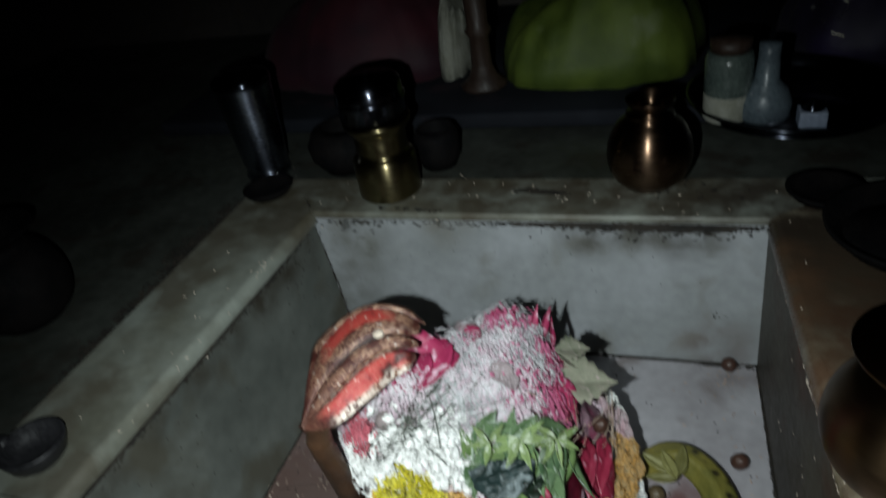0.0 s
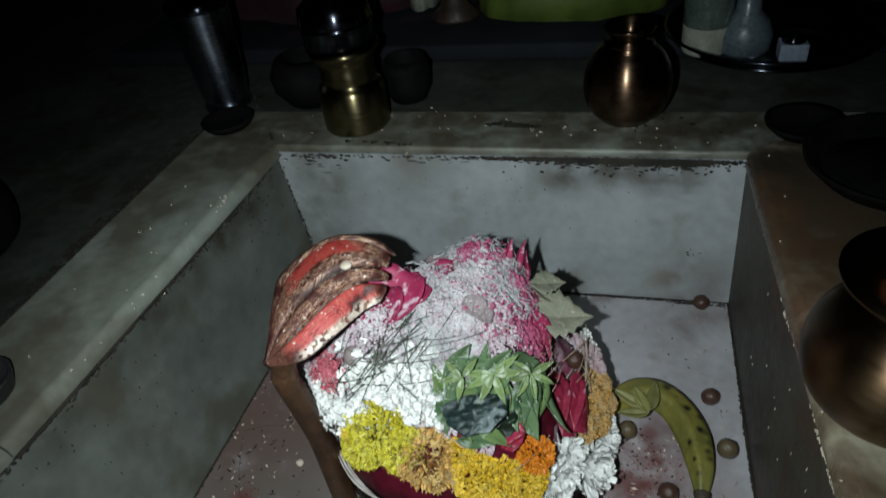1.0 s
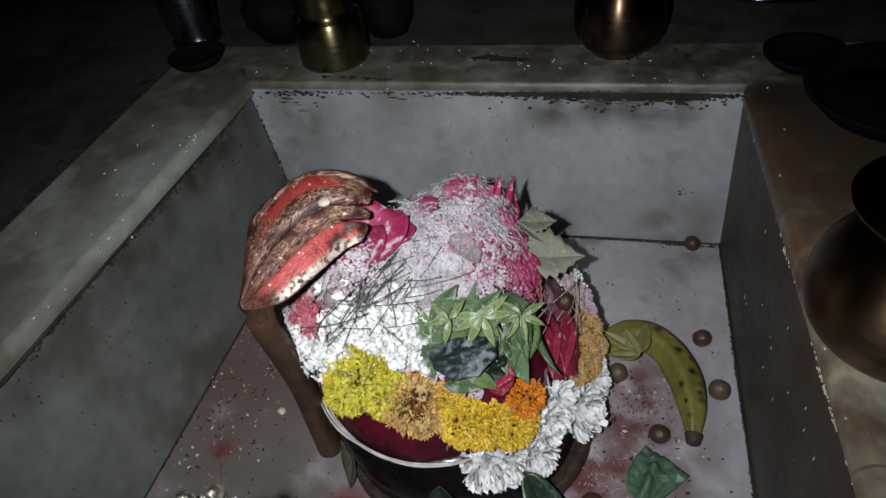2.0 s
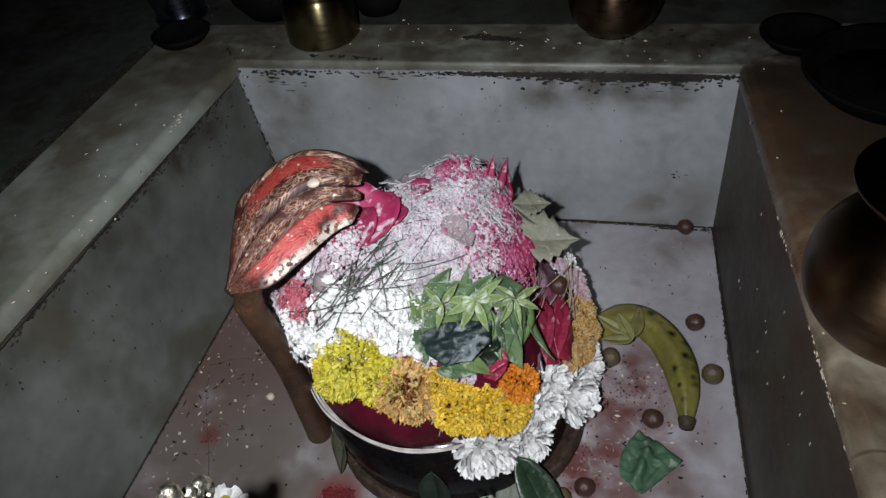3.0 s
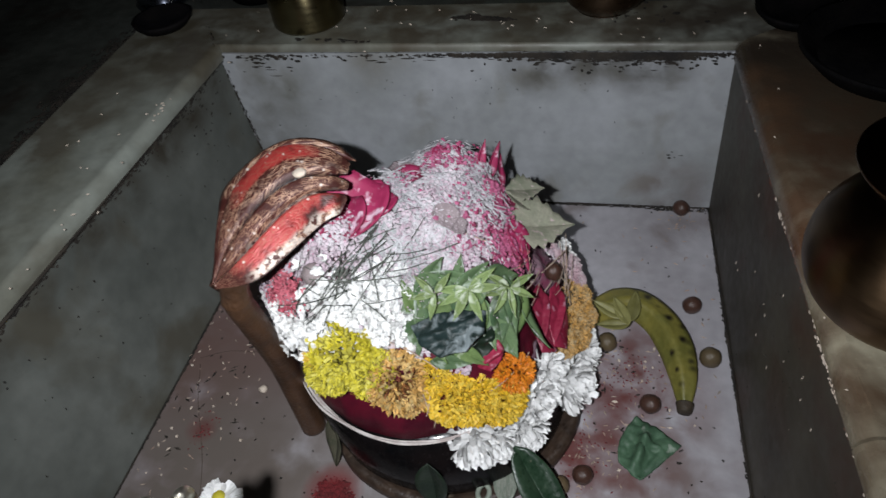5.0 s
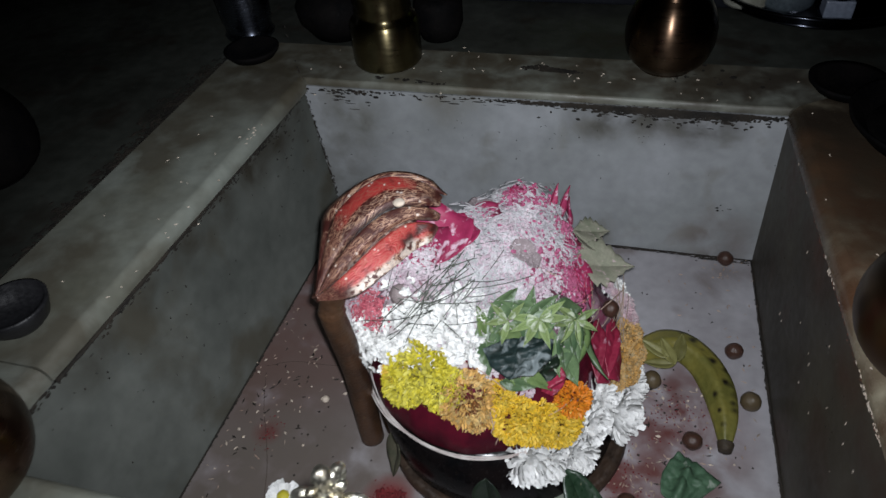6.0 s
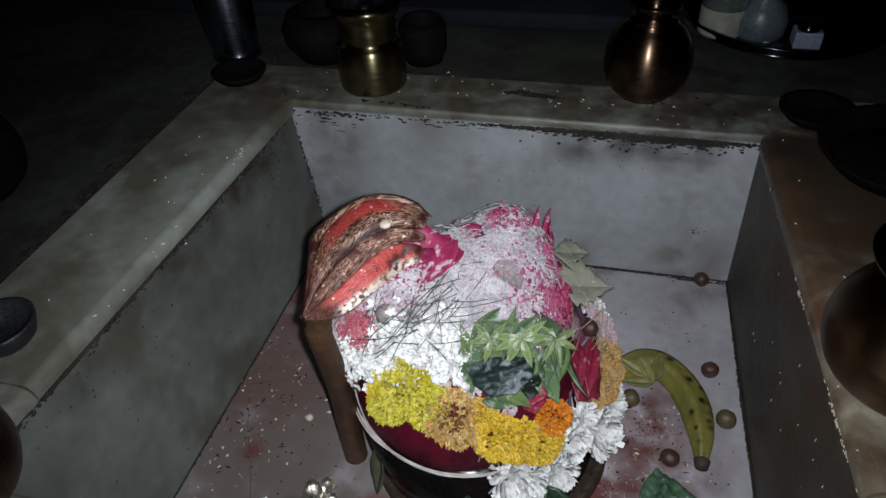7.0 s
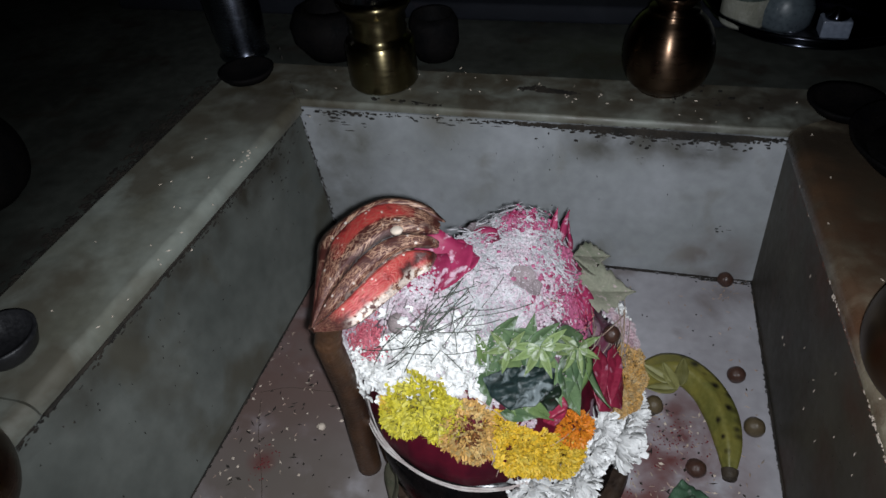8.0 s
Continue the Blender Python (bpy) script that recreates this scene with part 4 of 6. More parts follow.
def crumpled(name, corners, material, ridge, seed, rough=1.0):
    """A creased leaf with straight-sided outline; ridge: the slope of its main fold."""
    verts, faces = [], []
    rings, n, c = 12, 64, len(corners)
    for j in range(rings + 1):
        for i in range(n):
            k, f = divmod(i * c / n, 1)
            q = Vector(corners[int(k)]).lerp(Vector(corners[(int(k) + 1) % c]), f) * (j / rings)
            fold = 0.006 * math.exp(-((q.y - ridge * q.x) / 0.004) ** 2) * (1 - (j / rings) ** 3)
            crease = 0.008 * abs(noise.noise((q.x * 60, q.y * 60, seed))) + 0.004 * abs(noise.noise((q.x * 140, q.y * 140, seed + 3)))
            verts.append((q.x, q.y, fold + rough * crease - 0.12 * q.y - 9 * (1 - rough) * q.x * q.x))
    for j in range(rings):
        for i in range(n):
            faces.append((j * n + i, j * n + (i + 1) % n, (j + 1) * n + (i + 1) % n, (j + 1) * n + i))
    return from_lists(name, verts, faces, material)


def petals_and_leaves():
    pink = [rose_petal_mesh(s, rose) for s in range(3)]
    spike = leaf_mesh("rose_petal", 15, rose, 0.26, 0.7, 0.3, 0.0, 1.2)
    for me, p, size, aim, lean in ((pink[0], (-0.024, -0.306, 0.252), 0.050, (0.40, 0.9), (0.1, -0.4, 0)), (pink[1], (-0.034, -0.318, 0.250), 0.040, (0.1, 0.9), (0.1, -0.4, 0)), (pink[2], (-0.014, -0.300, 0.250), 0.036, (0.7, 0.7), (0.1, -0.2, 0)),
                                   (pink[2], (0.078, -0.233, 0.201), 0.028, (0.7, 0.5), (0, 0, 0)), (pink[0], (0.089, -0.271, 0.192), 0.032, (0.7, -0.5), (0.1, 0, 0)), (pink[1], (0.032, -0.232, 0.244), 0.025, (0.1, 1), (0, 0, 0)), (pink[1], (-0.087, -0.347, 0.189), 0.021, (-0.5, -0.5), (0, 0, 0)), (pink[0], (0.004, -0.263, 0.245), 0.028, (0.9, 0.4), (0, 0, 0)), (pink[2], (0.090, -0.279, 0.189), 0.028, (0.8, -0.6), (0, 0, 0)),
                                   (spike, (0.057, -0.218, 0.237), 0.033, (0.25, 1.0), (0, -0.8, 0)), (spike, (0.064, -0.207, 0.225), 0.04, (0.5, 0.85), (0, -0.8, 0)), (spike, (0.070, -0.209, 0.215), 0.037, (0.6, 0.8), (0, -0.4, 0)), (spike, (0.096, -0.274, 0.179), 0.037, (0.6, -0.8), (0, 0, 0))):
        laid("rose_petal", me, p, size, aim, "pink rose petal dusted with white powder", "petal", "rose petals", lean)
    shape = ((-0.012, -0.030), (-0.016, -0.006), (-0.010, 0.022), (0.002, 0.031), (0.013, 0.018), (0.015, -0.006), (0.006, -0.031))
    big, small = crumpled("rose_petal", shape, crimson, 2.2, 12, 0.35), crumpled("rose_petal", tuple((0.62 * x, 0.42 * y) for x, y in shape), crimson, 1.2, 15, 0.35)
    for me, p, aim, lean in ((big, (0.114, -0.292, 0.116), (0.0, 1), (0.1, -0.3, 0.3)), (big, (0.126, -0.280, 0.108), (0.25, 1), (0.4, -0.1, 0.2)), (small, (0.080, -0.357, 0.151), (0.3, 1.0), (0, -0.4, 0.3))):
        laid("rose_petal", me, p, 1.0, aim, "dark crimson crumpled rose petal", "petal", "rose petals", lean, 0.006, 0.0012)
    bil = [leaf_mesh("bilva_leaf", s, bilva_light if s == 2 else bilva, (0.34, 0.42, 0.30)[s], 0.4, (0.5, 0.25, -0.4)[s], 0.0, 1.15) for s in range(3)]
    for i, (p, size, aim) in enumerate((((0.025, -0.331, 0.195), 0.054, (-0.25, -1)), ((0.020, -0.352, 0.173), 0.053, (0.1, -1)), ((0.035, -0.369, 0.164), 0.044, (0.5, -0.9)), ((0.049, -0.324, 0.204), 0.047, (-0.9, 0.35)), ((0.077, -0.319, 0.194), 0.054, (0.9, 0.2)), ((0.091, -0.312, 0.174), 0.047, (0.9, -0.3)),
                                        ((0.101, -0.323, 0.149), 0.061, (0.05, -1)), ((0.065, -0.332, 0.190), 0.048, (-0.5, -0.8)), ((0.039, -0.337, 0.182), 0.042, (-0.9, -0.4)), ((0.048, -0.373, 0.157), 0.036, (0.9, -0.1)), ((0.087, -0.329, 0.176), 0.049, (0.25, -1)), ((0.015, -0.338, 0.189), 0.042, (-0.4, 0.9)),
                                        ((0.032, -0.326, 0.208), 0.045, (0.5, 0.9)), ((0.061, -0.324, 0.201), 0.041, (0.7, 0.7)), ((0.094, -0.319, 0.162), 0.054, (-0.15, -1)), ((0.075, -0.343, 0.170), 0.046, (0.3, -1)), ((0.089, -0.342, 0.156), 0.042, (0.5, -0.8)), ((0.062, -0.365, 0.157), 0.042, (0.8, -0.4)), ((0.056, -0.336, 0.186), 0.042, (0.3, -1)), ((0.040, -0.341, 0.176), 0.04, (-0.5, -0.8)), ((0.071, -0.336, 0.186), 0.044, (-0.2, 1)), ((0.057, -0.323, 0.205), 0.031, (0.2, 1)), ((0.083, -0.335, 0.175), 0.048, (0.15, -1)))):
        laid("bilva_leaf", bil[i % 3], p, size, aim, "green bilva leaf flecked with white powder", "leaf", "bilva leaves", (0.35 * math.sin(5 * i), 0.35 * math.cos(3 * i), 0), 0.006 + 0.0015 * (i % 3))
    dark_leaf = crumpled("dark_leaf", ((-0.030, 0.003), (-0.014, 0.013), (0.004, 0.017), (0.029, 0.018), (0.030, -0.001), (0.017, -0.015), (-0.003, -0.021), (-0.020, -0.012)), lotus_dark, 0.45, 4)
    laid("dark_leaf", dark_leaf, (0.051, -0.358, 0.170), 1.0, (0.0, 1.0), "dark blue-green crumpled leaf with white powder", "leaf", "", (-0.1, -0.1, 0.25), 0.012, 0.0012)
    # near-black piece stands for the shaded inside of the leaf's fold
    inner = crumpled("dark_leaf", ((-0.016, -0.012), (0.010, 0.012), (0.017, 0.016), (0.018, 0.002), (0.004, -0.016)), leaf_shaded, 0.3, 9)
    laid("dark_leaf", inner, (0.068, -0.350, 0.160), 1.0, (0.0, 1.0), "nearly black leaf piece, the dark inside of the fold", "leaf", "", (0.2, -0.1, 0.1), 0.008, 0.0012)
    dry = [leaf_mesh("dry_leaf", 20 + s, leaf_dry, 0.62, 0.30, 0.12, 0.30, 1.5) for s in range(2)]
    for me, p, size, aim, lean in ((dry[0], (0.108, -0.242, 0.180), 0.066, (1, 0.10), (-0.35, -0.55, 0.9)), (dry[1], (0.096, -0.228, 0.208), 0.036, (1, 0.15), (-0.4, -0.7, 0.7)), (dry[1], (0.090, -0.232, 0.196), 0.034, (0.9, -0.2), (0, -0.3, 0.4))):
        laid("dry_leaf", me, p, size, aim, "grey-green drying leaf with a jagged pointed edge", "leaf", "drying leaves", lean, 0.006)
    grey = [rose_petal_mesh(40 + s, petal_withered) for s in range(2)]
    for k, (p, size, aim) in enumerate((((0.042, -0.298, 0.242), 0.020, (0.8, -0.5)), ((0.000, -0.248, 0.241), 0.019, (0.9, 0.3)), ((-0.010, -0.240, 0.238), 0.016, (-0.6, 0.6)), ((0.052, -0.302, 0.236), 0.014, (0.9, -0.2)))):
        laid("withered_petal", grey[k % 2], p, size, aim, "withered grey-brown petal dusted with powder", "petal", "withered petals", (0, -0.2, 0.2), 0.002)
    blade = [leaf_mesh("leaflet", 50 + s, sprig_green, 0.26, 0.5, (0.35, -0.2)[s], 0.0, 1.1) for s in range(2)]
    for x, y, z, size, turns in ((0.064, -0.332, 0.198, 0.027, (-178, -150, -115, -65, 8, 40)), (0.086, -0.324, 0.190, 0.025, (-160, -120, -75, -15, 30, 160)), (0.040, -0.338, 0.200, 0.022, (-165, -100, 140, 55))):
        n = (heap_normal((x, y, z)) + Vector((0, -0.1, 0.3))).normalized()
        flat = turned(n).to_3x3()
        start = math.atan2(ACROSS.dot(flat @ Vector((0, 1, 0))), ACROSS.dot(flat @ Vector((1, 0, 0))))
        sprig = tagged(new("leaf_sprig"), "light green sprig of narrow pointed leaves on the heap", "leaves", "green sprigs")
        sprig.matrix_world = Matrix.Translation(Vector((x, y, z)) + n * 0.010) @ turned(n, start)
        for k, turn in enumerate(turns):
            ob = new("leaflet", blade[k % 2])
            ob.parent = sprig
            ob.matrix_basis = pose(0, 0, 0.001 * k, 0, 0, turn - 90) @ pose(0, size * 0.5, 0, 8 - 5 * (k % 3), 0, 0) @ Matrix.Scale(size, 4)
            thick(ob, 0.012)


petals_and_leaves()


# ---- fine stuff on the heap ----
def near_heap(rnd, c, spread, s=1.0):
    p = Vector(c) + Vector((rnd.gauss(0, spread), rnd.gauss(0, spread), rnd.gauss(0, spread)))
    d = heap_dir(p)
    return heap(d, s + lumps(d))


def flakes(name, material, spots, size, seed, label, category, low=0.985, high=1.012, clump=0):
    """Crumbs strewn over the heap; clump: how many lie together in one clot."""
    rnd = random.Random(seed)
    verts, faces = [], []
    for x, y, z, spread, count in spots:
        for k in range(count):
            if not clump or k % clump == 0:
                centre, near = near_heap(rnd, (x, y, z), spread, 1.0), rnd.uniform(0.0012, 0.0036)
            p = near_heap(rnd, centre, near if clump else 0.0, rnd.uniform(low, high))
            if p.z < lower_edge(p.x, p.y):
                continue
            m = Matrix.Translation(p) @ turned(heap_normal(p) + Vector([rnd.uniform(-0.5, 0.5) for _ in range(3)]), rnd.uniform(0, 6))
            r = size * rnd.uniform(0.5, 1.3)
            first = len(verts)
            n = 5
            verts.append(m @ Vector((0, 0, r * 0.55)))
            verts += [m @ Vector((r * rnd.uniform(0.6, 1.1) * math.cos(6.283 * k / n), r * rnd.uniform(0.5, 1.0) * math.sin(6.283 * k / n), -0.1 * r)) for k in range(n)]
            faces += [(first, first + 1 + k, first + 1 + (k + 1) % n) for k in range(n)]
    tagged(new(name, from_lists(name, verts, faces, material, False)), label, category, kind="stuff")


def shreds(name, material, spots, length, width, seed, label, category, lift=0.004, curl=1.0, along=None):
    """Fine curled strands lying over the heap."""
    rnd = random.Random(seed)
    verts, faces = [], []
    for x, y, z, spread, count in spots:
        for _ in range(count):
            p = near_heap(rnd, (x, y, z), spread, 1.0)
            if p.z < lower_edge(p.x, p.y) + 0.01:
                continue
            n = heap_normal(p)
            way = (Vector(along) if along and rnd.random() < 0.8 else Vector((0, 0, 0))) + Vector([rnd.gauss(0, 0.4 if along else 1) for _ in range(3)])
            way = (way - n * way.dot(n)).normalized()
            long = length * rnd.uniform(0.5, 1.4)
            bendy, rise, high = rnd.uniform(-1, 1) * curl, rnd.uniform(-0.2, 0.5), rnd.uniform(0.0, lift)
            first = len(verts)
            steps = 6
            for i in range(steps + 1):
                s = i / steps - 0.5
                side = n.cross(way)
                bow = bendy * s if abs(bendy) > 0.01 else 0.01 * s
                turn = bow / s if s else 1.0
                q = p + (way * math.sin(bow) + side * (1 - math.cos(bow))) * (long / turn if s else 0.0) + n * (high + rise * s * long * 0.4 - 0.7 * (s * long) ** 2 / 0.15)
                verts.append(q - side * width * 0.5 + n * width * 0.2)
                verts.append(q + side * width * 0.5)
                verts.append(q + n * width * 0.6)
            for i in range(steps):
                a = first + 3 * i
                faces += [(a, a + 3, a + 5, a + 2), (a + 2, a + 5, a + 4, a + 1)]
    tagged(new(name, from_lists(name, verts, faces, material)), label, category, kind="stuff")


def florets(seed=8):
    """Small white blossoms in the gaps of the heap."""
    rnd = random.Random(seed)
    verts, faces = [], []
    for x, y, z, spread, count in ((-0.005, -0.362, 0.192, 0.013, 138), (-0.036, -0.364, 0.199, 0.01, 102), (-0.081, -0.365, 0.173, 0.008, 60), (-0.062, -0.371, 0.177, 0.009, 102), (0.004, -0.343, 0.201, 0.01, 78), (-0.108, -0.342, 0.159, 0.006, 24), (0.137, -0.196, 0.114, 0.011, 60), (0.126, -0.189, 0.137, 0.011, 42)):
        for _ in range(count):
            p = near_heap(rnd, (x, y, z), spread, rnd.uniform(0.975, 1.035))
            n = heap_normal(p) + Vector([rnd.uniform(-0.8, 0.8) for _ in range(3)])
            m = Matrix.Translation(p) @ turned(n, rnd.uniform(0, 18))
            for k in range(5):
                petal_strip(verts, faces, m @ Matrix.Rotation(k * 1.257, 4, "Z") @ Matrix.Rotation(-0.4, 4, "Y"), rnd.uniform(0.0040, 0.0068), 0.0046, 0.3, rnd.uniform(-0.3, 0.4), 2, 0.2, True)
    tagged(new("white_blossoms", from_lists("white_blossoms", verts, faces, floret_white, False)), "loose white blossoms packed on the heap", "blossoms", kind="stuff")


florets()
TOPS = ((0.035, -0.240, 0.242, 0.018, 1), (0.013, -0.260, 0.253, 0.018, 1), (0.053, -0.235, 0.234, 0.016, 1), (0.076, -0.234, 0.203, 0.017, 1), (0.037, -0.300, 0.236, 0.018, 1), (0.054, -0.268, 0.231, 0.021, 1), (0.062, -0.297, 0.222, 0.017, 1), (0.014, -0.276, 0.246, 0.016, 1))
flakes("pink_powder", flake_pink, [(0.036, -0.236, 0.245, 0.014, 700), (0.013, -0.257, 0.254, 0.012, 420), (0.058, -0.221, 0.234, 0.011, 600), (0.077, -0.228, 0.197, 0.011, 1178), (0.088, -0.274, 0.193, 0.011, 1178), (0.057, -0.271, 0.231, 0.023, 1178), (-0.053, -0.318, 0.229, 0.01, 494), (0.028, -0.282, 0.243, 0.02, 494)], 0.0020, 1, "pink ritual powder crumbs on the heap", "powder", 0.985, 1.012, 16)
flakes("white_powder", flake_white, [(*s[:4], 300) for s in TOPS] + [(0.010, -0.279, 0.244, 0.014, 1100), (0.040, -0.270, 0.236, 0.013, 600), (-0.062, -0.336, 0.240, 0.008, 500), (0.018, -0.296, 0.243, 0.011, 900), (0.036, -0.300, 0.237, 0.010, 700), (0.008, -0.318, 0.235, 0.010, 600), (0.048, -0.318, 0.225, 0.009, 400), (0.000, -0.322, 0.231, 0.016, 1330), (-0.054, -0.328, 0.225, 0.01, 1710), (-0.089, -0.341, 0.190, 0.017, 1178), (0.015, -0.332, 0.210, 0.021, 1140), (0.033, -0.303, 0.238, 0.014, 950), (0.057, -0.328, 0.196, 0.021, 228), (0.116, -0.192, 0.124, 0.023, 304), (0.058, -0.371, 0.149, 0.007, 171)], 0.0024, 2, "white ash powder crumbs on the heap", "powder", 0.985, 1.016, 14)
flakes("red_powder", flake_red, [(-0.076, -0.359, 0.205, 0.008, 900), (-0.090, -0.350, 0.190, 0.008, 260), (0.092, -0.267, 0.178, 0.008, 160)], 0.0018, 3, "crimson powder crumbs on the heap", "powder", 1.0, 1.035)
flakes("pink_clots", flake_pink, [(0.074, -0.246, 0.214, 0.006, 300), (0.083, -0.287, 0.202, 0.005, 200), (0.024, -0.238, 0.243, 0.006, 160), (0.045, -0.238, 0.239, 0.006, 100), (-0.058, -0.322, 0.240, 0.006, 150), (0.003, -0.265, 0.256, 0.007, 60), (0.053, -0.222, 0.241, 0.008, 80), (0.074, -0.245, 0.210, 0.009, 170), (0.088, -0.279, 0.193, 0.006, 200), (0.037, -0.233, 0.248, 0.01, 120), (0.059, -0.288, 0.227, 0.01, 60)], 0.0023, 31, "deep pink clotted powder on the heap", "powder", 1.01, 1.05)
flakes("leaf_dust", flake_white, [(0.026, -0.334, 0.195, 0.008, 200), (0.063, -0.333, 0.192, 0.01, 70)], 0.0007, 33, "white powder dusted over the leaves", "powder", 1.03, 1.08)
flakes("petal_dust", flake_white, [(-0.030, -0.297, 0.241, 0.01, 150), (-0.043, -0.314, 0.234, 0.009, 260)], 0.0015, 34, "white powder crumbs on the rose petals", "powder", 1.02, 1.06)
flakes("white_clots", flake_white, [(-0.034, -0.330, 0.229, 0.009, 420), (0.017, -0.309, 0.237, 0.009, 240), (0.025, -0.278, 0.245, 0.009, 200), (-0.112, -0.328, 0.171, 0.011, 300), (0.042, -0.251, 0.236, 0.01, 160)], 0.0021, 32, "white clotted ash on the heap", "powder", 1.01, 1.05)
flakes("white_clumps", flake_white, [(*s[:4], 26) for s in TOPS] + [(0.076, -0.250, 0.214, 0.008, 60), (0.083, -0.285, 0.202, 0.008, 60), (0.040, -0.232, 0.246, 0.012, 50)] + [(0.000, -0.322, 0.231, 0.014, 70), (0.028, -0.293, 0.241, 0.012, 60), (-0.054, -0.328, 0.225, 0.009, 60), (-0.096, -0.338, 0.185, 0.013, 50)], 0.0028, 14, "white clotted ash lumps on the heap", "powder")
flakes("grey_bits", flake_grey, [(*s[:4], 133) for s in TOPS] + [(-0.001, -0.286, 0.246, 0.014, 152), (0.000, -0.322, 0.231, 0.016, 228)], 0.0022, 4, "grey withered petal bits on the heap", "petal bits")
shreds("coconut_shreds", shred_pink, [(*s[:4], 44) for s in TOPS] + [(0.042, -0.231, 0.251, 0.012, 200), (0.007, -0.265, 0.256, 0.01, 120), (0.028, -0.287, 0.241, 0.016, 130)], 0.013, 0.0010, 5, "curled pinkish coconut shreds strewn over the heap", "shreds", 0.006, 5.0)
shreds("coconut_curls", curl_white, [(0.038, -0.232, 0.248, 0.018, 300), (0.004, -0.262, 0.256, 0.014, 170), (0.057, -0.222, 0.236, 0.012, 190), (0.038, -0.256, 0.238, 0.02, 260), (0.000, -0.284, 0.246, 0.014, 220), (0.020, -0.300, 0.240, 0.014, 160), (0.066, -0.262, 0.224, 0.012, 90)], 0.020, 0.0013, 35, "long white coconut curls on top of the heap", "shreds", 0.009, 6.0)
shreds("grey_shreds", shred_grey, [(0.000, -0.322, 0.231, 0.016, 180), (0.001, -0.294, 0.246, 0.014, 240), (0.021, -0.317, 0.230, 0.016, 150)], 0.015, 0.0008, 6, "fine grey strands strewn over the heap", "shreds", 0.007, 3.5)
shreds("durva_grass", grass_dark, [(-0.019, -0.342, 0.220, 0.009, 22), (0.000, -0.326, 0.228, 0.011, 16), (-0.036, -0.354, 0.211, 0.01, 20), (0.001, -0.304, 0.244, 0.012, 10)], 0.055, 0.00075, 7, "thin dark durva grass blades across the heap", "grass", 0.011, 0.35, (0.62, 0.62, 0.25))
shreds("dry_stems", straw, [(0.123, -0.247, 0.124, 0.009, 14), (0.046, -0.390, 0.135, 0.021, 8), (0.086, -0.308, 0.180, 0.016, 10)], 0.04, 0.0010, 9, "thin straw-coloured stems on the heap", "stems", 0.012, 0.3)


# ---- betel nuts ----
def nut_mesh(name, material, seed):
    bm = bmesh.new()
    bmesh.ops.create_icosphere(bm, subdivisions=3, radius=1)
    for v in bm.verts:
        d = v.co.normalized()
        v.co = d * (1 + 0.05 * noise.noise(d * 2 + Vector((seed, 0, 0))) + 0.015 * noise.noise(d * 9)) - Vector((0, 0, 0.18 * max(0, d.z - 0.8) * 5 * 0.3))
    me = bpy.data.meshes.new(name)
    bm.to_mesh(me)
    bm.free()
    me.materials.append(material)
    me.shade_smooth()
    return me


def nuts():
    tan, brown, grey = nut_mesh("betel_nut", nut_tan, 1), nut_mesh("betel_nut", nut_brown, 2), nut_mesh("betel_nut", nut_grey, 3)
    for me, x, y, z, r, label in ((brown, 0.268, -0.174, 0.0115, 0.012, "dark brown betel nut on the marble floor"), (tan, 0.281, -0.242, 0.0125, 0.013, "tan betel nut beside the banana"), (brown, 0.221, -0.302, 0.0115, 0.012, "dark red-brown betel nut behind the folded leaf"),
                                  (brown, 0.160, -0.382, 0.0100, 0.0115, "pale brown betel nut dusted with powder"), (tan, 0.140, -0.395, 0.0105, 0.011, "olive betel nut near the stone foot"), (tan, 0.180, -0.232, 0.0115, 0.012, "yellowish betel nut under the flowers"),
                                  (brown, 0.266, -0.018, 0.0115, 0.012, "dark betel nut in the basin corner"), (grey, -0.088, -0.33, 0.21, 0.0112, "powdered grey betel nut on the heap"), (grey, -0.049, -0.358, 0.233, 0.0112, "powdered grey betel nut on the heap"), (brown, 0.124, -0.250, 0.134, 0.0105, "brown betel nut among the flowers")):
        ob = tagged(new("betel_nut", me), label, "nut", "betel nuts")
        r, z = r * 0.86, z * 0.86 if z < 0.02 else z
        ob.matrix_world = Matrix.Translation((x, y, z)) @ Euler((x * 40, y * 30, z * 50 + x * 9)).to_matrix().to_4x4() @ Matrix.Diagonal((r, r * 0.96, r * 0.93, 1))


nuts()


# ---- the banana and the leaves on the floor ----
def banana():
    ob = base_of("banana", 0.2, -0.2, 0, "green-yellow banana with black spots on the marble", "fruit")
    line = [(0.150, -0.222, 0.022), (0.178, -0.194, 0.019), (0.206, -0.186, 0.0175), (0.231, -0.205, 0.0165), (0.247, -0.238, 0.016), (0.253, -0.272, 0.0145), (0.253, -0.300, 0.0105)]
    line = [Vector(p) - ob.location for p in line]
    part("skin", tube(line, lambda s: 0.0164 * min(1, 0.55 + 2.0 * s) * (1 if s < 0.62 else 1 - 0.62 * ((s - 0.62) / 0.38) ** 1.7), 20, 5, 8), banana_skin, ob)
    part("tip", tube([Vector((0.253, -0.299, 0.0105)) - ob.location, Vector((0.2525, -0.304, 0.010)) - ob.location, Vector((0.252, -0.308, 0.0095)) - ob.location], lambda s: 0.0086 - 0.002 * s, 12), banana_tip, ob, "black dried banana tip")


banana()


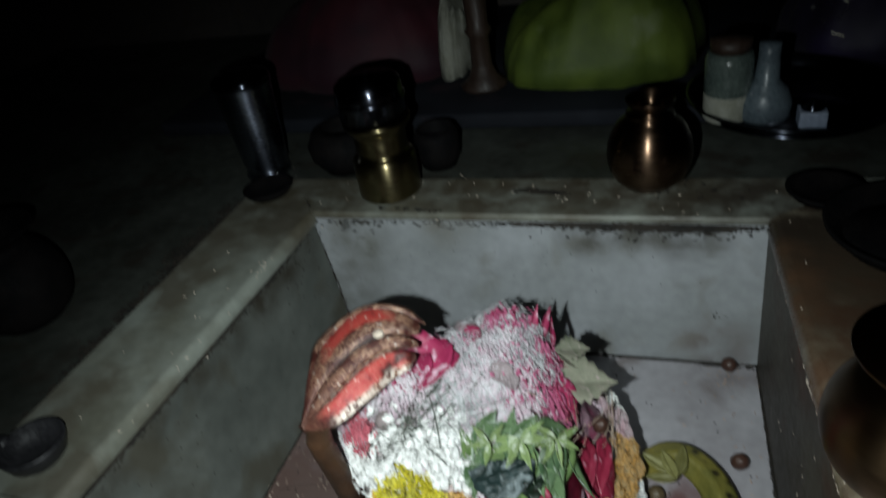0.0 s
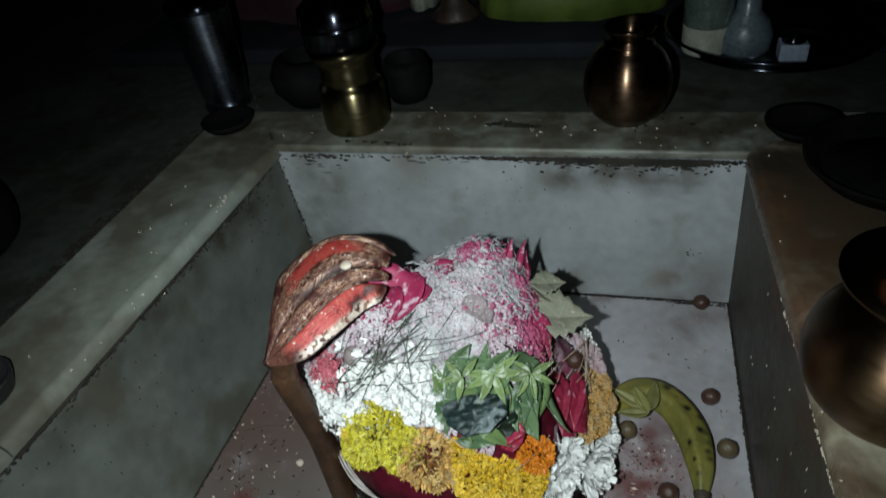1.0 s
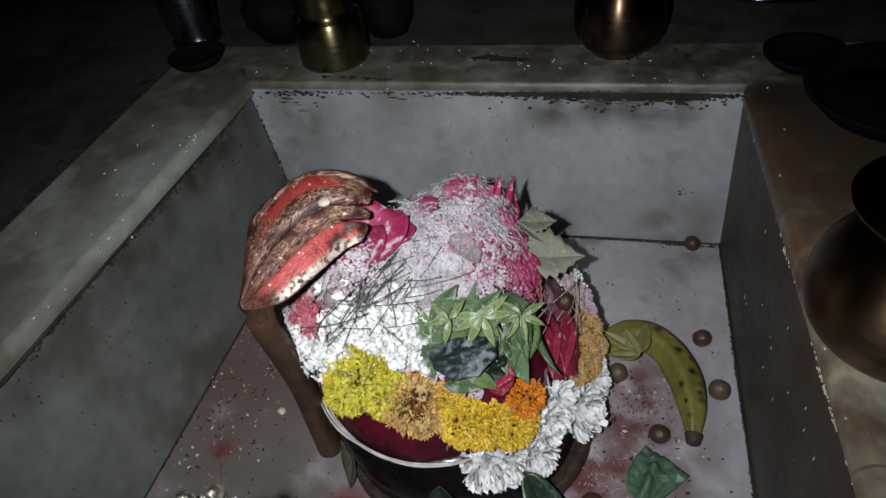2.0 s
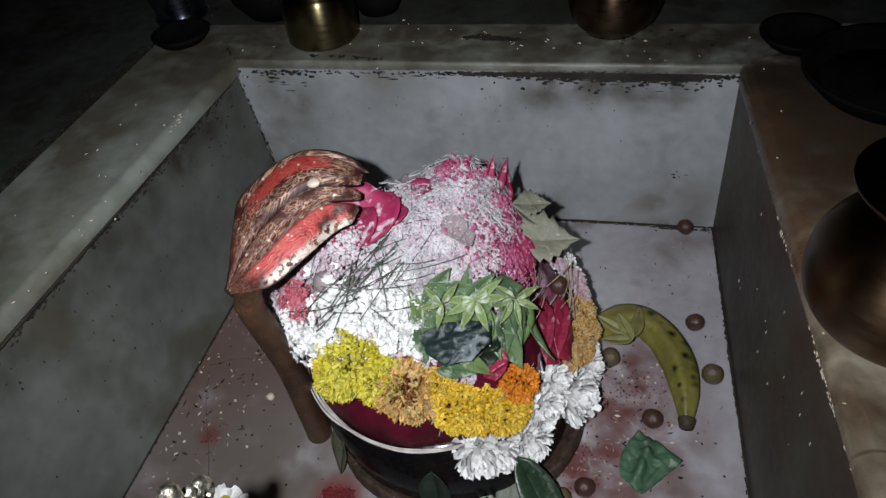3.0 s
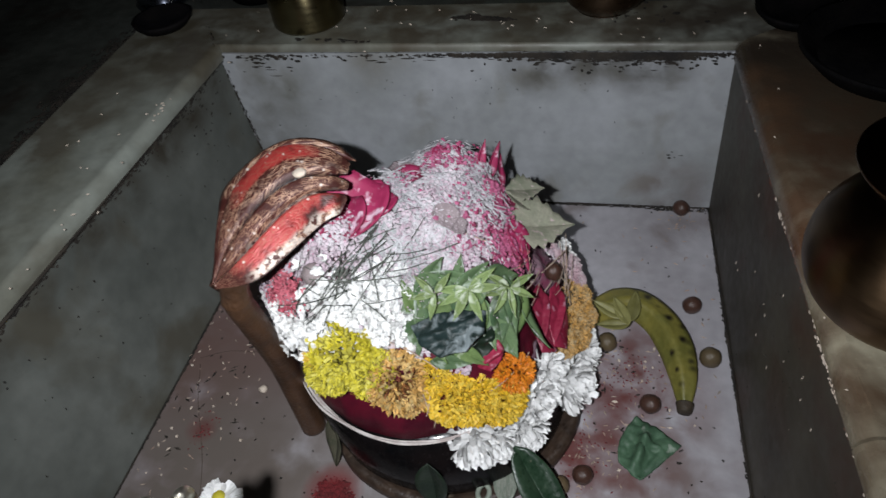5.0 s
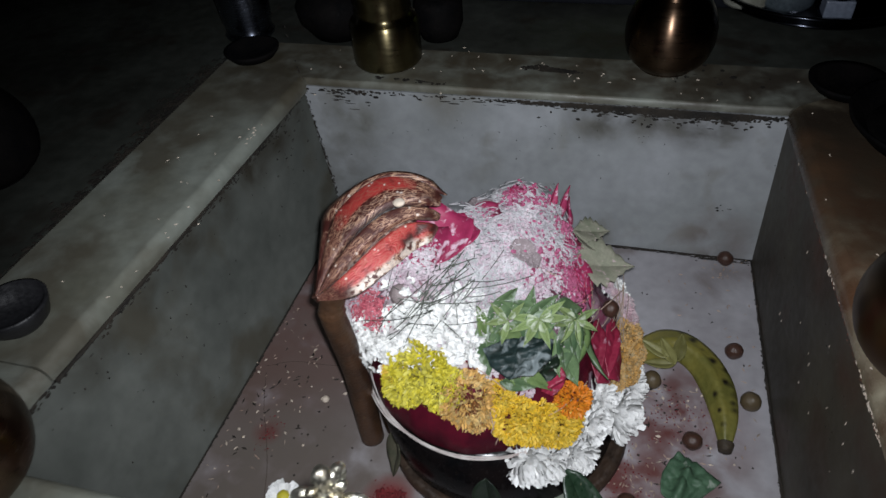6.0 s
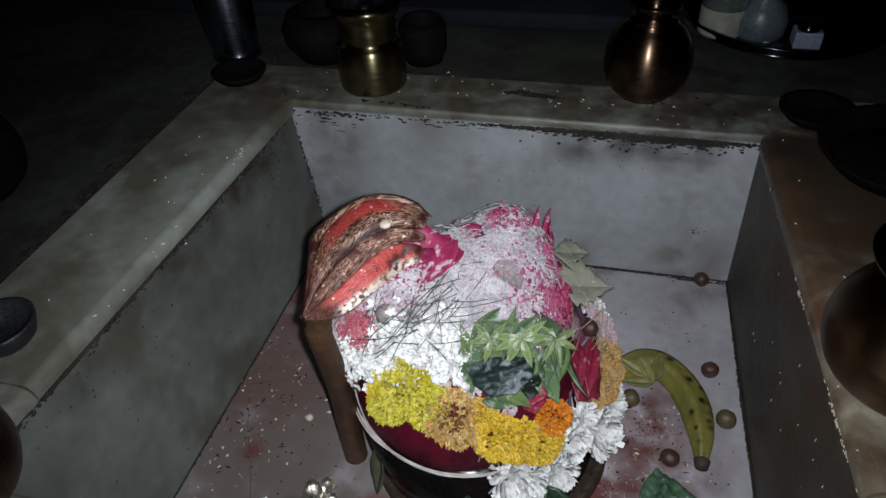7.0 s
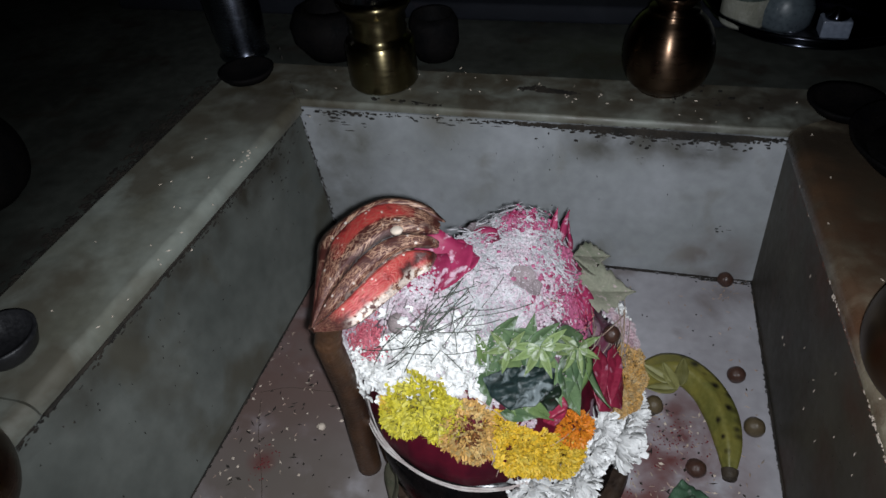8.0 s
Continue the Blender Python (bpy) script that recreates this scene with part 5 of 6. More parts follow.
def folded_leaf():
    verts, faces = [], []
    rings, n = 14, 60
    corners = ((-0.006, 0.034), (0.034, 0.008), (-0.004, -0.031), (-0.022, -0.014), (-0.021, 0.008))
    for j in range(rings + 1):
        for i in range(n):
            k, f = divmod(i * 5 / n, 1)
            one, two = Vector(corners[int(k)]), Vector(corners[(int(k) + 1) % 5])
            q = one.lerp(two, f) * (1 + 0.05 * math.sin(math.pi * f)) * (j / rings)
            ridge = 0.011 * math.exp(-((q.x - 0.35 * q.y + 0.002) / 0.0045) ** 2) * (1 - (j / rings) ** 2)
            verts.append((q.x, q.y, max(0.0012, 0.003 + ridge + 0.005 * max(0, q.x) / 0.03 * (1 - j / rings) + 0.007 * math.exp(-((q.y + 0.5 * q.x - 0.008) / 0.0035) ** 2) * (1 - j / rings) + 0.006 * abs(noise.noise((q.x * 70, q.y * 70, 2))) + 0.004 * abs(noise.noise((q.x * 150, q.y * 110, 5))))))
    for j in range(rings):
        for i in range(n):
            faces.append((j * n + i, j * n + (i + 1) % n, (j + 1) * n + (i + 1) % n, (j + 1) * n + i))
    ob = tagged(new("folded_leaf", from_lists("folded_leaf", verts, faces, leaf_green)), "green betel leaf folded into a packet on the floor", "leaf")
    ob.matrix_world = pose(0.214, -0.349, 0)
    thick(ob, 0.0012)


folded_leaf()
spray = [leaf_mesh("leaflet", 31 + s, leaf_yellow, 0.36, 0.3, 0.25) for s in range(2)]
for x, y, z, size, turn in ((0.178, -0.212, 0.038, 0.036, 60), (0.192, -0.213, 0.038, 0.036, 25), (0.205, -0.205, 0.037, 0.038, -8), (0.184, -0.226, 0.031, 0.034, 100)):
    ob = tagged(new("yellow_leaf", spray[int(turn) % 2]), "yellow-green leaf lying on the banana", "leaf", "leaves on the banana")
    ob.matrix_world = pose(x, y, z, 6, -8, turn) @ Matrix.Scale(size, 4)
    thick(ob, 0.02)
front = leaf_mesh("hanging_leaf", 40, leaf_deep, 0.34, 0.5, 0.25)
dull = leaf_mesh("hanging_leaf", 43, leaf_dull, 0.34, 0.4, 0.2)
shaded = leaf_mesh("hanging_leaf", 42, leaf_shaded, 0.5, 0.4, 0.2)
for p, normal, aim, size, label in (((0.127, -0.417, 0.030), (0.30, -0.45, 0.85), (0.50, -0.55, -0.40), 0.098, "dark green leaf hanging below the flowers"), ((0.150, -0.432, 0.010), (0.1, -0.1, 1), (0.8, -0.5, 0), 0.055, "dark green leaf on the marble"),
                                    ((0.034, -0.424, 0.045), (0.0, -1, 0.25), (0.1, -0.2, -1), 0.055, "dark leaf against the black stone"), ((-0.068, -0.388, 0.030), (-0.5, -0.8, 0.3), (0.1, -0.1, -1), 0.058, "dull green leaf leaning on the stone foot")):
    flat = turned(Vector(normal).normalized()).to_3x3()
    way = Vector(aim)
    spin = math.atan2(-way.dot(flat @ Vector((1, 0, 0))), way.dot(flat @ Vector((0, 1, 0))))
    ob = tagged(new("hanging_leaf", shaded if "against" in label else dull if "dull" in label else front), label, "leaf", "dark leaves")
    ob.matrix_world = Matrix.Translation(p) @ turned(Vector(normal).normalized(), spin) @ Matrix.Scale(size, 4)
    thick(ob, 0.015)

# cotton wicks at the stone's foot
for x, y, turn in ((0.074, -0.4135, 85),):
    pts = [(0.008 * math.cos(a), 0.005 * math.sin(a), 0.0025 + 0.0006 * math.sin(3 * a)) for a in (6.283 * k / 12 for k in range(13))]
    ob = tagged(linked("cotton_wick", tube(pts, lambda s: 0.0024, 8, steps=3), leaf_pale), "small looped cotton wick on the brown foot ring", "wick", "cotton wicks")
    ob.matrix_world = pose(x, y, 0.0135, 12, 0, turn)
ob = tagged(new("pale_leaf", leaf_mesh("pale_leaf", 44, leaf_pale, 0.45, 0.2, 0.1)), "pale grey-green leaf lying on the foot ring", "leaf")
ob.matrix_world = pose(0.094, -0.408, 0.021, 18, 8, 190) @ Matrix.Scale(0.048, 4)
thick(ob, 0.02)

# a loose flower at the stone's foot
daisy = base_of("loose_flower", -0.172, -0.447, 0.006, "white flower with a yellow centre on the marble floor", "flower")
vs, fs = [], []
for k in range(26):
    petal_strip(vs, fs, Matrix.Rotation(k * 0.2417 * 3, 4, "Z") @ Matrix.Rotation(-0.08 - 0.22 * (k % 3), 4, "Y"), 0.022 - 0.004 * (k % 3), 0.0085, 0.3, -0.1, 3, 0.0, True)
ob = new("petals", from_lists("petals", vs, fs, mum_white, False))
ob.parent = daisy
part("centre", lathe(((0.0, 0.0), (0.006, 0.001), (0.0065, 0.004), (0.004, 0.007), (0.0, 0.008)), 16, 0.001), marigold_lime, daisy, "yellow flower centre")


# ---- vessels ----
def spun(name, x, y, z, profile, material, label, category, group="", segments=48):
    ob = linked(name, lathe(profile, segments), material)
    ob.location = (x, y, z)
    return tagged(ob, label, category, group)


def vessel(name, x, y, z, pieces, label, category, group=""):
    ob = base_of(name, x, y, z, label, category, group)
    for piece, profile, material, text in pieces:
        part(piece, lathe(profile, 64), material, ob, text)
    return ob


LOTA = ((0.0, 0.0), (0.55, 0.0), (0.62, 0.04), (0.86, 0.25), (0.98, 0.55), (1.0, 0.85), (0.94, 1.15), (0.78, 1.45), (0.60, 1.62))
LIP = ((0.60, 1.61), (0.55, 1.70), (0.58, 1.80), (0.80, 1.95), (0.86, 2.03), (0.82, 2.05), (0.62, 1.93), (0.50, 1.80), (0.50, 1.62), (0.55, 1.5), (0.0, 0.2))


def lota(name, x, y, z, r, material, label, tall=1.0, mouth=1.0):
    rounded = lambda prof: [(max(0.0, p.x), p.y) for p in (Vector(q[:2]) for q in smooth_line([(a, h, 0) for a, h in prof], 4))]
    scaled = lambda prof: tuple((a * r * (mouth if h > 1.75 else 1), h * r * tall) for a, h in rounded(prof))
    return vessel(name, x, y, z, (("belly", scaled(LOTA), material, ""), ("lip", scaled(LIP), material, "")), label, "water pot", "water pots")


lota("water_pot", 0.354, -0.340, TOP, 0.065, old_brass, "old brown brass water pot on the kerb", 0.88)
lota("water_pot", 0.159, 0.093, TOP, 0.053, copper, "small round copper water pot behind the basin", 1.08, 0.66)
lota("water_pot", -0.300, -0.578, TOP, 0.056, copper, "dark reddish copper water pot on the front kerb")
lota("water_pot", -0.575, -0.24, TOP - 0.008, 0.062, soot, "black water pot on the dark stone floor")
lota("water_pot", 0.47, -0.15, TOP - 0.008, 0.06, soot, "black water pot beside the brass one")

vessel("ridged_pot", -0.196, 0.070, TOP, (
    ("body", ((0.0, 0.0), (0.042, 0.0), (0.045, 0.004), (0.045, 0.055), (0.042, 0.06)), brass, ""),
    ("neck", ((0.042, 0.06), (0.036, 0.063), (0.034, 0.068), (0.037, 0.073), (0.035, 0.079), (0.037, 0.085), (0.035, 0.091), (0.040, 0.098), (0.046, 0.107), (0.047, 0.112), (0.044, 0.113), (0.03, 0.10), (0.0, 0.1)), brass, "ridged brass neck")),
    "brass pot with a ridged neck on the kerb", "pot")
vessel("steel_bowl", -0.199, 0.071, TOP + 0.1135, (("wall", ((0.0, 0.0), (0.040, 0.0), (0.045, 0.005), (0.046, 0.036), (0.044, 0.050), (0.037, 0.056), (0.0, 0.058)), dark_steel, ""),
                                                   ("band", ((0.046, 0.024), (0.0475, 0.026), (0.0475, 0.029), (0.046, 0.031)), dark_steel, "raised steel band")), "dark steel bowl upside down on the brass pot", "bowl")
vessel("steel_tumbler", -0.440, 0.145, TOP - 0.008, (("wall", ((0.0, 0.0), (0.036, 0.0), (0.037, 0.004), (0.034, 0.008), (0.034, 0.020), (0.036, 0.024), (0.043, 0.135), (0.044, 0.150)), steel, ""),
                                                     ("lid", ((0.044, 0.150), (0.0455, 0.152), (0.0455, 0.158), (0.042, 0.164), (0.026, 0.168), (0.0, 0.169)), dark_steel, "dark steel lid")), "tall stainless steel tumbler with a dark lid", "tumbler")
spun("black_dish", -0.392, 0.060, TOP, ((0.0, 0.0), (0.030, 0.0), (0.037, 0.008), (0.038, 0.012), (0.033, 0.012), (0.026, 0.004), (0.0, 0.003)), soot, "small black dish on the kerb corner", "dish")
spun("black_dish", 0.358, 0.058, TOP, ((0.0, 0.0), (0.032, 0.0), (0.042, 0.010), (0.043, 0.014), (0.036, 0.012), (0.026, 0.004), (0.0, 0.003)), soot, "small black dish on the kerb corner", "dish")
vessel("iron_pan", 0.43, -0.035, TOP, (("bottom", ((0.0, 0.0), (0.070, 0.0), (0.068, 0.006), (0.0, 0.005)), soot, ""), ("side", ((0.070, 0.0), (0.088, 0.018), (0.090, 0.024), (0.086, 0.023), (0.068, 0.006)), soot, "")), "shallow black iron pan on the kerb", "pan")
spun("dark_pot", -0.300, 0.165, TOP - 0.008, ((0.0, 0.0), (0.04, 0.0), (0.058, 0.025), (0.060, 0.045), (0.050, 0.065), (0.036, 0.07), (0.034, 0.066), (0.05, 0.04), (0.0, 0.01)), soot, "squat black pot behind the brass pot", "pot")
spun("dark_pot", -0.150, 0.165, TOP - 0.008, ((0.0, 0.0), (0.026, 0.0), (0.034, 0.02), (0.034, 0.05), (0.028, 0.062), (0.026, 0.06), (0.03, 0.03), (0.0, 0.01)), soot, "small black pot behind the brass pot", "pot")

# black ladle lamp on the kerb
ladle = base_of("ladle_lamp", -0.372, -0.438, TOP, "black iron oil ladle on the marble kerb", "oil lamp")
part("cup", lathe(((0.0, 0.0), (0.020, 0.0), (0.026, 0.006), (0.030, 0.018), (0.031, 0.023), (0.028, 0.023), (0.024, 0.010), (0.0, 0.006)), 40), iron, ladle)
part("handle", tube(((-0.027, -0.002, 0.019), (-0.05, -0.006, 0.023), (-0.09, -0.012, 0.03), (-0.13, -0.018, 0.028)), lambda s: 0.0078 - 0.0018 * s, 12, flat=0.75), iron, ladle)

# silver lamp stand on the front kerb
lamp = base_of("silver_stand", 0.006, -0.598, TOP, "silver ritual stand with a beaded finial and scrolls", "lamp stand")
part("foot", lathe(((0.0, 0.0), (0.018, 0.0), (0.019, 0.004), (0.014, 0.009), (0.006, 0.016), (0.004, 0.03)), 32), silver, lamp)
part("stem", lathe(((0.004, 0.03), (0.003, 0.05), (0.006, 0.058), (0.003, 0.066), (0.003, 0.125), (0.006, 0.132), (0.004, 0.137)), 24), silver, lamp)
part("finial", lathe(((0.004, 0.137), (0.0062, 0.142), (0.0068, 0.147), (0.0045, 0.152), (0.0028, 0.154), (0.0040, 0.157), (0.0042, 0.161), (0.003, 0.1645), (0.0, 0.1655)), 24), silver, lamp, "beaded silver finial")
for k in range(6):
    c, d = math.cos(1.047 * k + 0.5), math.sin(1.047 * k + 0.5)
    bead_bm = lathe(((0.0, -0.0028), (0.002, -0.0022), (0.0028, 0.0), (0.002, 0.0022), (0.0, 0.0028)), 12)
    bmesh.ops.translate(bead_bm, verts=bead_bm.verts, vec=(0.0066 * c, 0.0066 * d, 0.149))
    part("bead", bead_bm, silver, lamp)
for k in range(4):
    a = k * math.pi / 2 + 0.1
    c, d = math.cos(a), math.sin(a)
    part("scroll", tube([(0.004 * c, 0.004 * d, 0.136), (0.008 * c, 0.008 * d, 0.141), (0.012 * c, 0.012 * d, 0.143), (0.0155 * c, 0.0155 * d, 0.140), (0.0155 * c, 0.0155 * d, 0.134), (0.012 * c, 0.012 * d, 0.132)], lambda q: 0.0034 - 0.0010 * q, 10), silver, lamp)


# ---- things behind the basin, at the edge of the light ----
def draped(name, material, x0, x1, y0, y1, height, label, category, seed, lump=1.0, z0=TOP - 0.008):
    """A cloth bundled over a soft mass: round in plan, high in the middle, folded towards its rim."""
    verts, faces = [], []
    n, rings = 96, 30
    for j in range(rings + 1):
        f = j / rings
        for i in range(n):
            a = 2 * math.pi * i / n
            c, d = math.cos(a), math.sin(a)
            c, d = math.copysign(abs(c) ** 0.8, c), math.copysign(abs(d) ** 0.8, d)
            rim = 1 + 0.10 * noise.noise((c * 1.6, d * 1.6, seed)) + 0.03 * noise.noise((c * 6, d * 6, seed))
            u, v = 0.5 + 0.5 * f * c * rim, 0.5 + 0.5 * f * d * rim
            dome = (1 - f ** 2.6) ** 0.6
            fold = 0.014 * noise.noise((u * 5, v * 3, seed)) + 0.008 * noise.noise((u * 15, v * 9, seed)) + 0.005 * math.sin(9 * a + 6 * f) * f
            verts.append((x0 + (x1 - x0) * u, y0 + (y1 - y0) * v, z0 + 0.002 + height * dome * (0.75 + 0.5 * lump * (noise.noise((u * 2.2, v * 2.2, seed + 7)) + 0.3)) + max(0, fold) * (0.3 + dome)))
    for j in range(rings):
        for i in range(n):
            k = (i + 1) % n
            faces.append((j * n + i, (j + 1) * n + i, (j + 1) * n + k, j * n + k))
    ob = tagged(new(name, from_lists(name, verts, faces, material)), label, category)
    return thick(ob, 0.002)


structure("altar_step", box(-0.75, 0.285, TOP - 0.008, 0.62, 0.94, TOP + 0.02, 0.006), cloth_blue, "low altar step under dark blue-grey cloth", "step")
draped("green_cloth", cloth_green, -0.115, 0.24, 0.365, 0.70, 0.19, "bright green silk cloth bundled on the altar step", "cloth", 2, 0.6, TOP + 0.02)
draped("red_cloth", cloth_red, -0.64, -0.18, 0.40, 0.82, 0.20, "dark red cloth bundled on the altar step", "cloth", 5, 0.7, TOP + 0.02)
draped("purple_cloth", cloth_purple, 0.36, 0.72, 0.40, 0.74, 0.19, "dark purple cloth with silver tinsel", "cloth", 9, 0.7, TOP + 0.02)
vessel("lamp_post", -0.132, 0.41, TOP + 0.02, (("foot", ((0.0, 0.0), (0.04, 0.0), (0.042, 0.006), (0.025, 0.02), (0.018, 0.04)), brown_wood, ""), ("stem", ((0.018, 0.04), (0.017, 0.09), (0.024, 0.10), (0.018, 0.11), (0.020, 0.17), (0.026, 0.25), (0.024, 0.34), (0.0, 0.35)), brown_wood, "")), "dark brown wooden lamp post on the altar step", "lamp post")
draped("pale_cloth", chalk, -0.235, -0.175, 0.44, 0.62, 0.16, "small pale grey-green cloth behind the lamp post", "cloth", 12, 0.4, TOP + 0.02)

tray = vessel("steel_tray", 0.350, 0.300, TOP + 0.02, (("plate", ((0.0, 0.0), (0.132, 0.0), (0.134, 0.003), (0.0, 0.003)), dark_steel, ""), ("edge", ((0.132, 0.003), (0.140, 0.014), (0.145, 0.015), (0.145, 0.018), (0.138, 0.0175), (0.130, 0.006)), dark_steel, "turned-up steel edge")), "round steel tray of ritual things", "tray")
jar = vessel("storage_jar", 0.258, 0.240, TOP + 0.0235, (("wall", ((0.0305, 0.038), (0.0315, 0.040), (0.0315, 0.085), (0.028, 0.095), (0.0, 0.096)), frosted, "cloudy grey-green jar wall"), ("filling", ((0.0, 0.0), (0.029, 0.0), (0.031, 0.004), (0.031, 0.036), (0.0305, 0.038), (0.0, 0.038)), chalk, "white powder filling"),
                                                        ("cap", ((0.0, 0.096), (0.026, 0.096), (0.027, 0.112), (0.0, 0.114)), brown_wood, "dark brown screw cap")), "cloudy jar half full of white powder", "jar")
spun("bottle", 0.306, 0.236, TOP + 0.0235, ((0.0, 0.0), (0.030, 0.0), (0.034, 0.006), (0.035, 0.025), (0.028, 0.042), (0.016, 0.055), (0.0135, 0.09), (0.014, 0.105), (0.0, 0.106)), ceramic_grey, "grey-blue ceramic bottle with a narrow neck", "bottle")
cup = base_of("small_box", 0.362, 0.208, TOP + 0.0235, "small blue-white box with a dark knob on the tray", "box")
part("body", box(-0.017, -0.014, 0.0, 0.017, 0.014, 0.022, 0.002), ceramic_blue, cup, "", False)
part("knob", lathe(((0.0, 0.022), (0.014, 0.022), (0.015, 0.026), (0.008, 0.030), (0.006, 0.035), (0.0, 0.036)), 24), dark_steel, cup, "dark steel knob")

# tinsel strands on the purple cloth
rnd = random.Random(21)
vs, fs = [], []
for k in range(130):
    x, y = rnd.uniform(0.40, 0.62), rnd.uniform(0.42, 0.52)
    z = TOP + 0.06 + 0.08 * rnd.random()
    a, b = rnd.uniform(0, 6.28), rnd.uniform(0.008, 0.02)
    f = len(vs)
    w = 0.001
    dx, dy, dz = b * math.cos(a), b * 0.4, b * math.sin(a)
    vs += [(x, y, z), (x + w, y, z + w), (x + dx, y + dy, z + dz), (x + dx + w, y + dy, z + dz + w)]
    fs.append((f, f + 1, f + 3, f + 2))
tagged(new("tinsel", from_lists("tinsel", vs, fs, silver, False)), "silver tinsel strands on purple cloth", "tinsel", kind="stuff")


# ---- crumbs, grime and joints ----
def scattered(name, material, spots, long, wide, seed, label, category, z=0.0008, normal=(0, 0, 1)):
    """Little grains and slivers lying flat."""
    r = random.Random(seed)
    vs, fs = [], []
    for x, y, sx, sy, count in spots:
        for _ in range(count):
            c = Vector((x + r.gauss(0, sx), y + r.gauss(0, sy), z))
            a, l, w = r.uniform(0, 6.28), long * r.uniform(0.4, 1.3), wide * r.uniform(0.6, 1.2)
            ux, uy = math.cos(a), math.sin(a)
            f = len(vs)
            for s, t, h in ((-1, 0, 0), (0, -1, 0), (1, 0, 0), (0, 1, 0), (0, 0, 1)):
                vs.append((c.x + ux * s * l / 2 - uy * t * w / 2, c.y + uy * s * l / 2 + ux * t * w / 2, c.z + h * w * 0.6))
            fs += [(f, f + 1, f + 4), (f + 1, f + 2, f + 4), (f + 2, f + 3, f + 4), (f + 3, f, f + 4)]
    return tagged(new(name, from_lists(name, vs, fs, material, False)), label, category, kind="stuff")


scattered("rice_grains", straw, ((-0.21, -0.27, 0.025, 0.06, 34), (-0.24, -0.36, 0.02, 0.06, 26), (-0.262, -0.3, 0.008, 0.12, 22), (0.17, -0.35, 0.025, 0.025, 80), (0.20, -0.27, 0.03, 0.03, 60), (0.28, -0.2, 0.012, 0.12, 30), (0.27, -0.03, 0.015, 0.015, 30), (0.2, -0.08, 0.06, 0.04, 20)), 0.006, 0.0018, 1, "broken rice and straw slivers on the marble floor", "rice grains")
scattered("pale_crumbs", cream, ((-0.205, -0.28, 0.02, 0.045, 8), (-0.255, -0.34, 0.01, 0.09, 10), (0.20, -0.30, 0.03, 0.04, 16), (-0.18, -0.33, 0.03, 0.03, 8)), 0.0055, 0.0034, 41, "pale chipped crumbs on the marble floor", "crumbs")
scattered("clotted_crumbs", grime, ((-0.205, -0.29, 0.022, 0.05, 18), (-0.255, -0.36, 0.012, 0.08, 20), (0.20, -0.30, 0.03, 0.04, 20)), 0.008, 0.0026, 42, "dark flaked crumbs on the marble floor", "crumbs")
scattered("dark_crumbs", grime, ((-0.17, -0.36, 0.03, 0.04, 26), (0.2, -0.25, 0.03, 0.04, 30), (0.25, -0.35, 0.03, 0.05, 14), (-0.05, -0.43, 0.03, 0.01, 10), (0.2, -0.1, 0.05, 0.05, 12), (0.26, -0.01, 0.02, 0.006, 20)), 0.0035, 0.0025, 2, "dark crumbs on the marble floor", "crumbs")
scattered("red_crumbs", red_dust, ((0.20, -0.268, 0.018, 0.016, 90), (0.145, -0.35, 0.02, 0.02, 90), (-0.068, -0.424, 0.008, 0.006, 200), (-0.222, -0.378, 0.006, 0.012, 30)), 0.003, 0.0018, 3, "crimson powder crumbs on the marble floor", "powder")
scattered("red_petal_bits", red_dust, ((-0.070, -0.425, 0.006, 0.005, 110), (-0.055, -0.430, 0.006, 0.004, 50)), 0.008, 0.006, 23, "crimson petal bits crushed on the marble floor", "petal bits")
scattered("kerb_crumbs", cream, ((0.0, 0.05, 0.15, 0.03, 40), (-0.303, -0.13, 0.004, 0.012, 12), (-0.309, -0.25, 0.005, 0.10, 10), (-0.36, -0.2, 0.04, 0.15, 14), (0.33, -0.3, 0.02, 0.15, 20)), 0.004, 0.002, 4, "pale crumbs on the kerb", "crumbs", TOP + 0.0006)
spun("white_bead", -0.175, -0.325, 0.0, ((0.0, 0.0), (0.003, 0.0005), (0.0045, 0.0035), (0.003, 0.0065), (0.0, 0.007)), cream, "small white bead on the marble floor", "bead", "", 16)
spun("paste_dab", -0.051, -0.3275, 0.3065, ((0.0, -0.002), (0.0045, -0.0015), (0.005, 0.0006), (0.003, 0.0018), (0.0, 0.002)), cream, "round dab of white paste on the hood", "paste dab", "", 20)


def grime_strip(name, spots, plane, seed, label, material=None, tall=1.0, wide=1.0):
    """Flakes of black crust; plane: maps (along, down) to a place on the wall."""
    r = random.Random(seed)
    vs, fs = [], []
    for a, d, sa, sd, count in spots:
        for _ in range(count):
            u, w = a + r.gauss(0, sa), d + abs(r.gauss(0, sd))
            l, h = wide * r.uniform(0.0005, 0.0034), tall * r.uniform(0.0004, 0.0017)
            f = len(vs)
            n = 7
            ring = [(u + l * math.cos(6.283 * k / n) * r.uniform(0.6, 1.1), w + h * math.sin(6.283 * k / n) * r.uniform(0.6, 1.1)) for k in range(n)]
            vs += [plane(p, q, 0.0005) for p, q in ring] + [plane(u, w, 0.0011)]
            fs += [(f + k, f + (k + 1) % n, f + n) for k in range(n)]
    tagged(new(name, from_lists(name, vs, fs, material or grime, False)), label, "grime", kind="stuff")


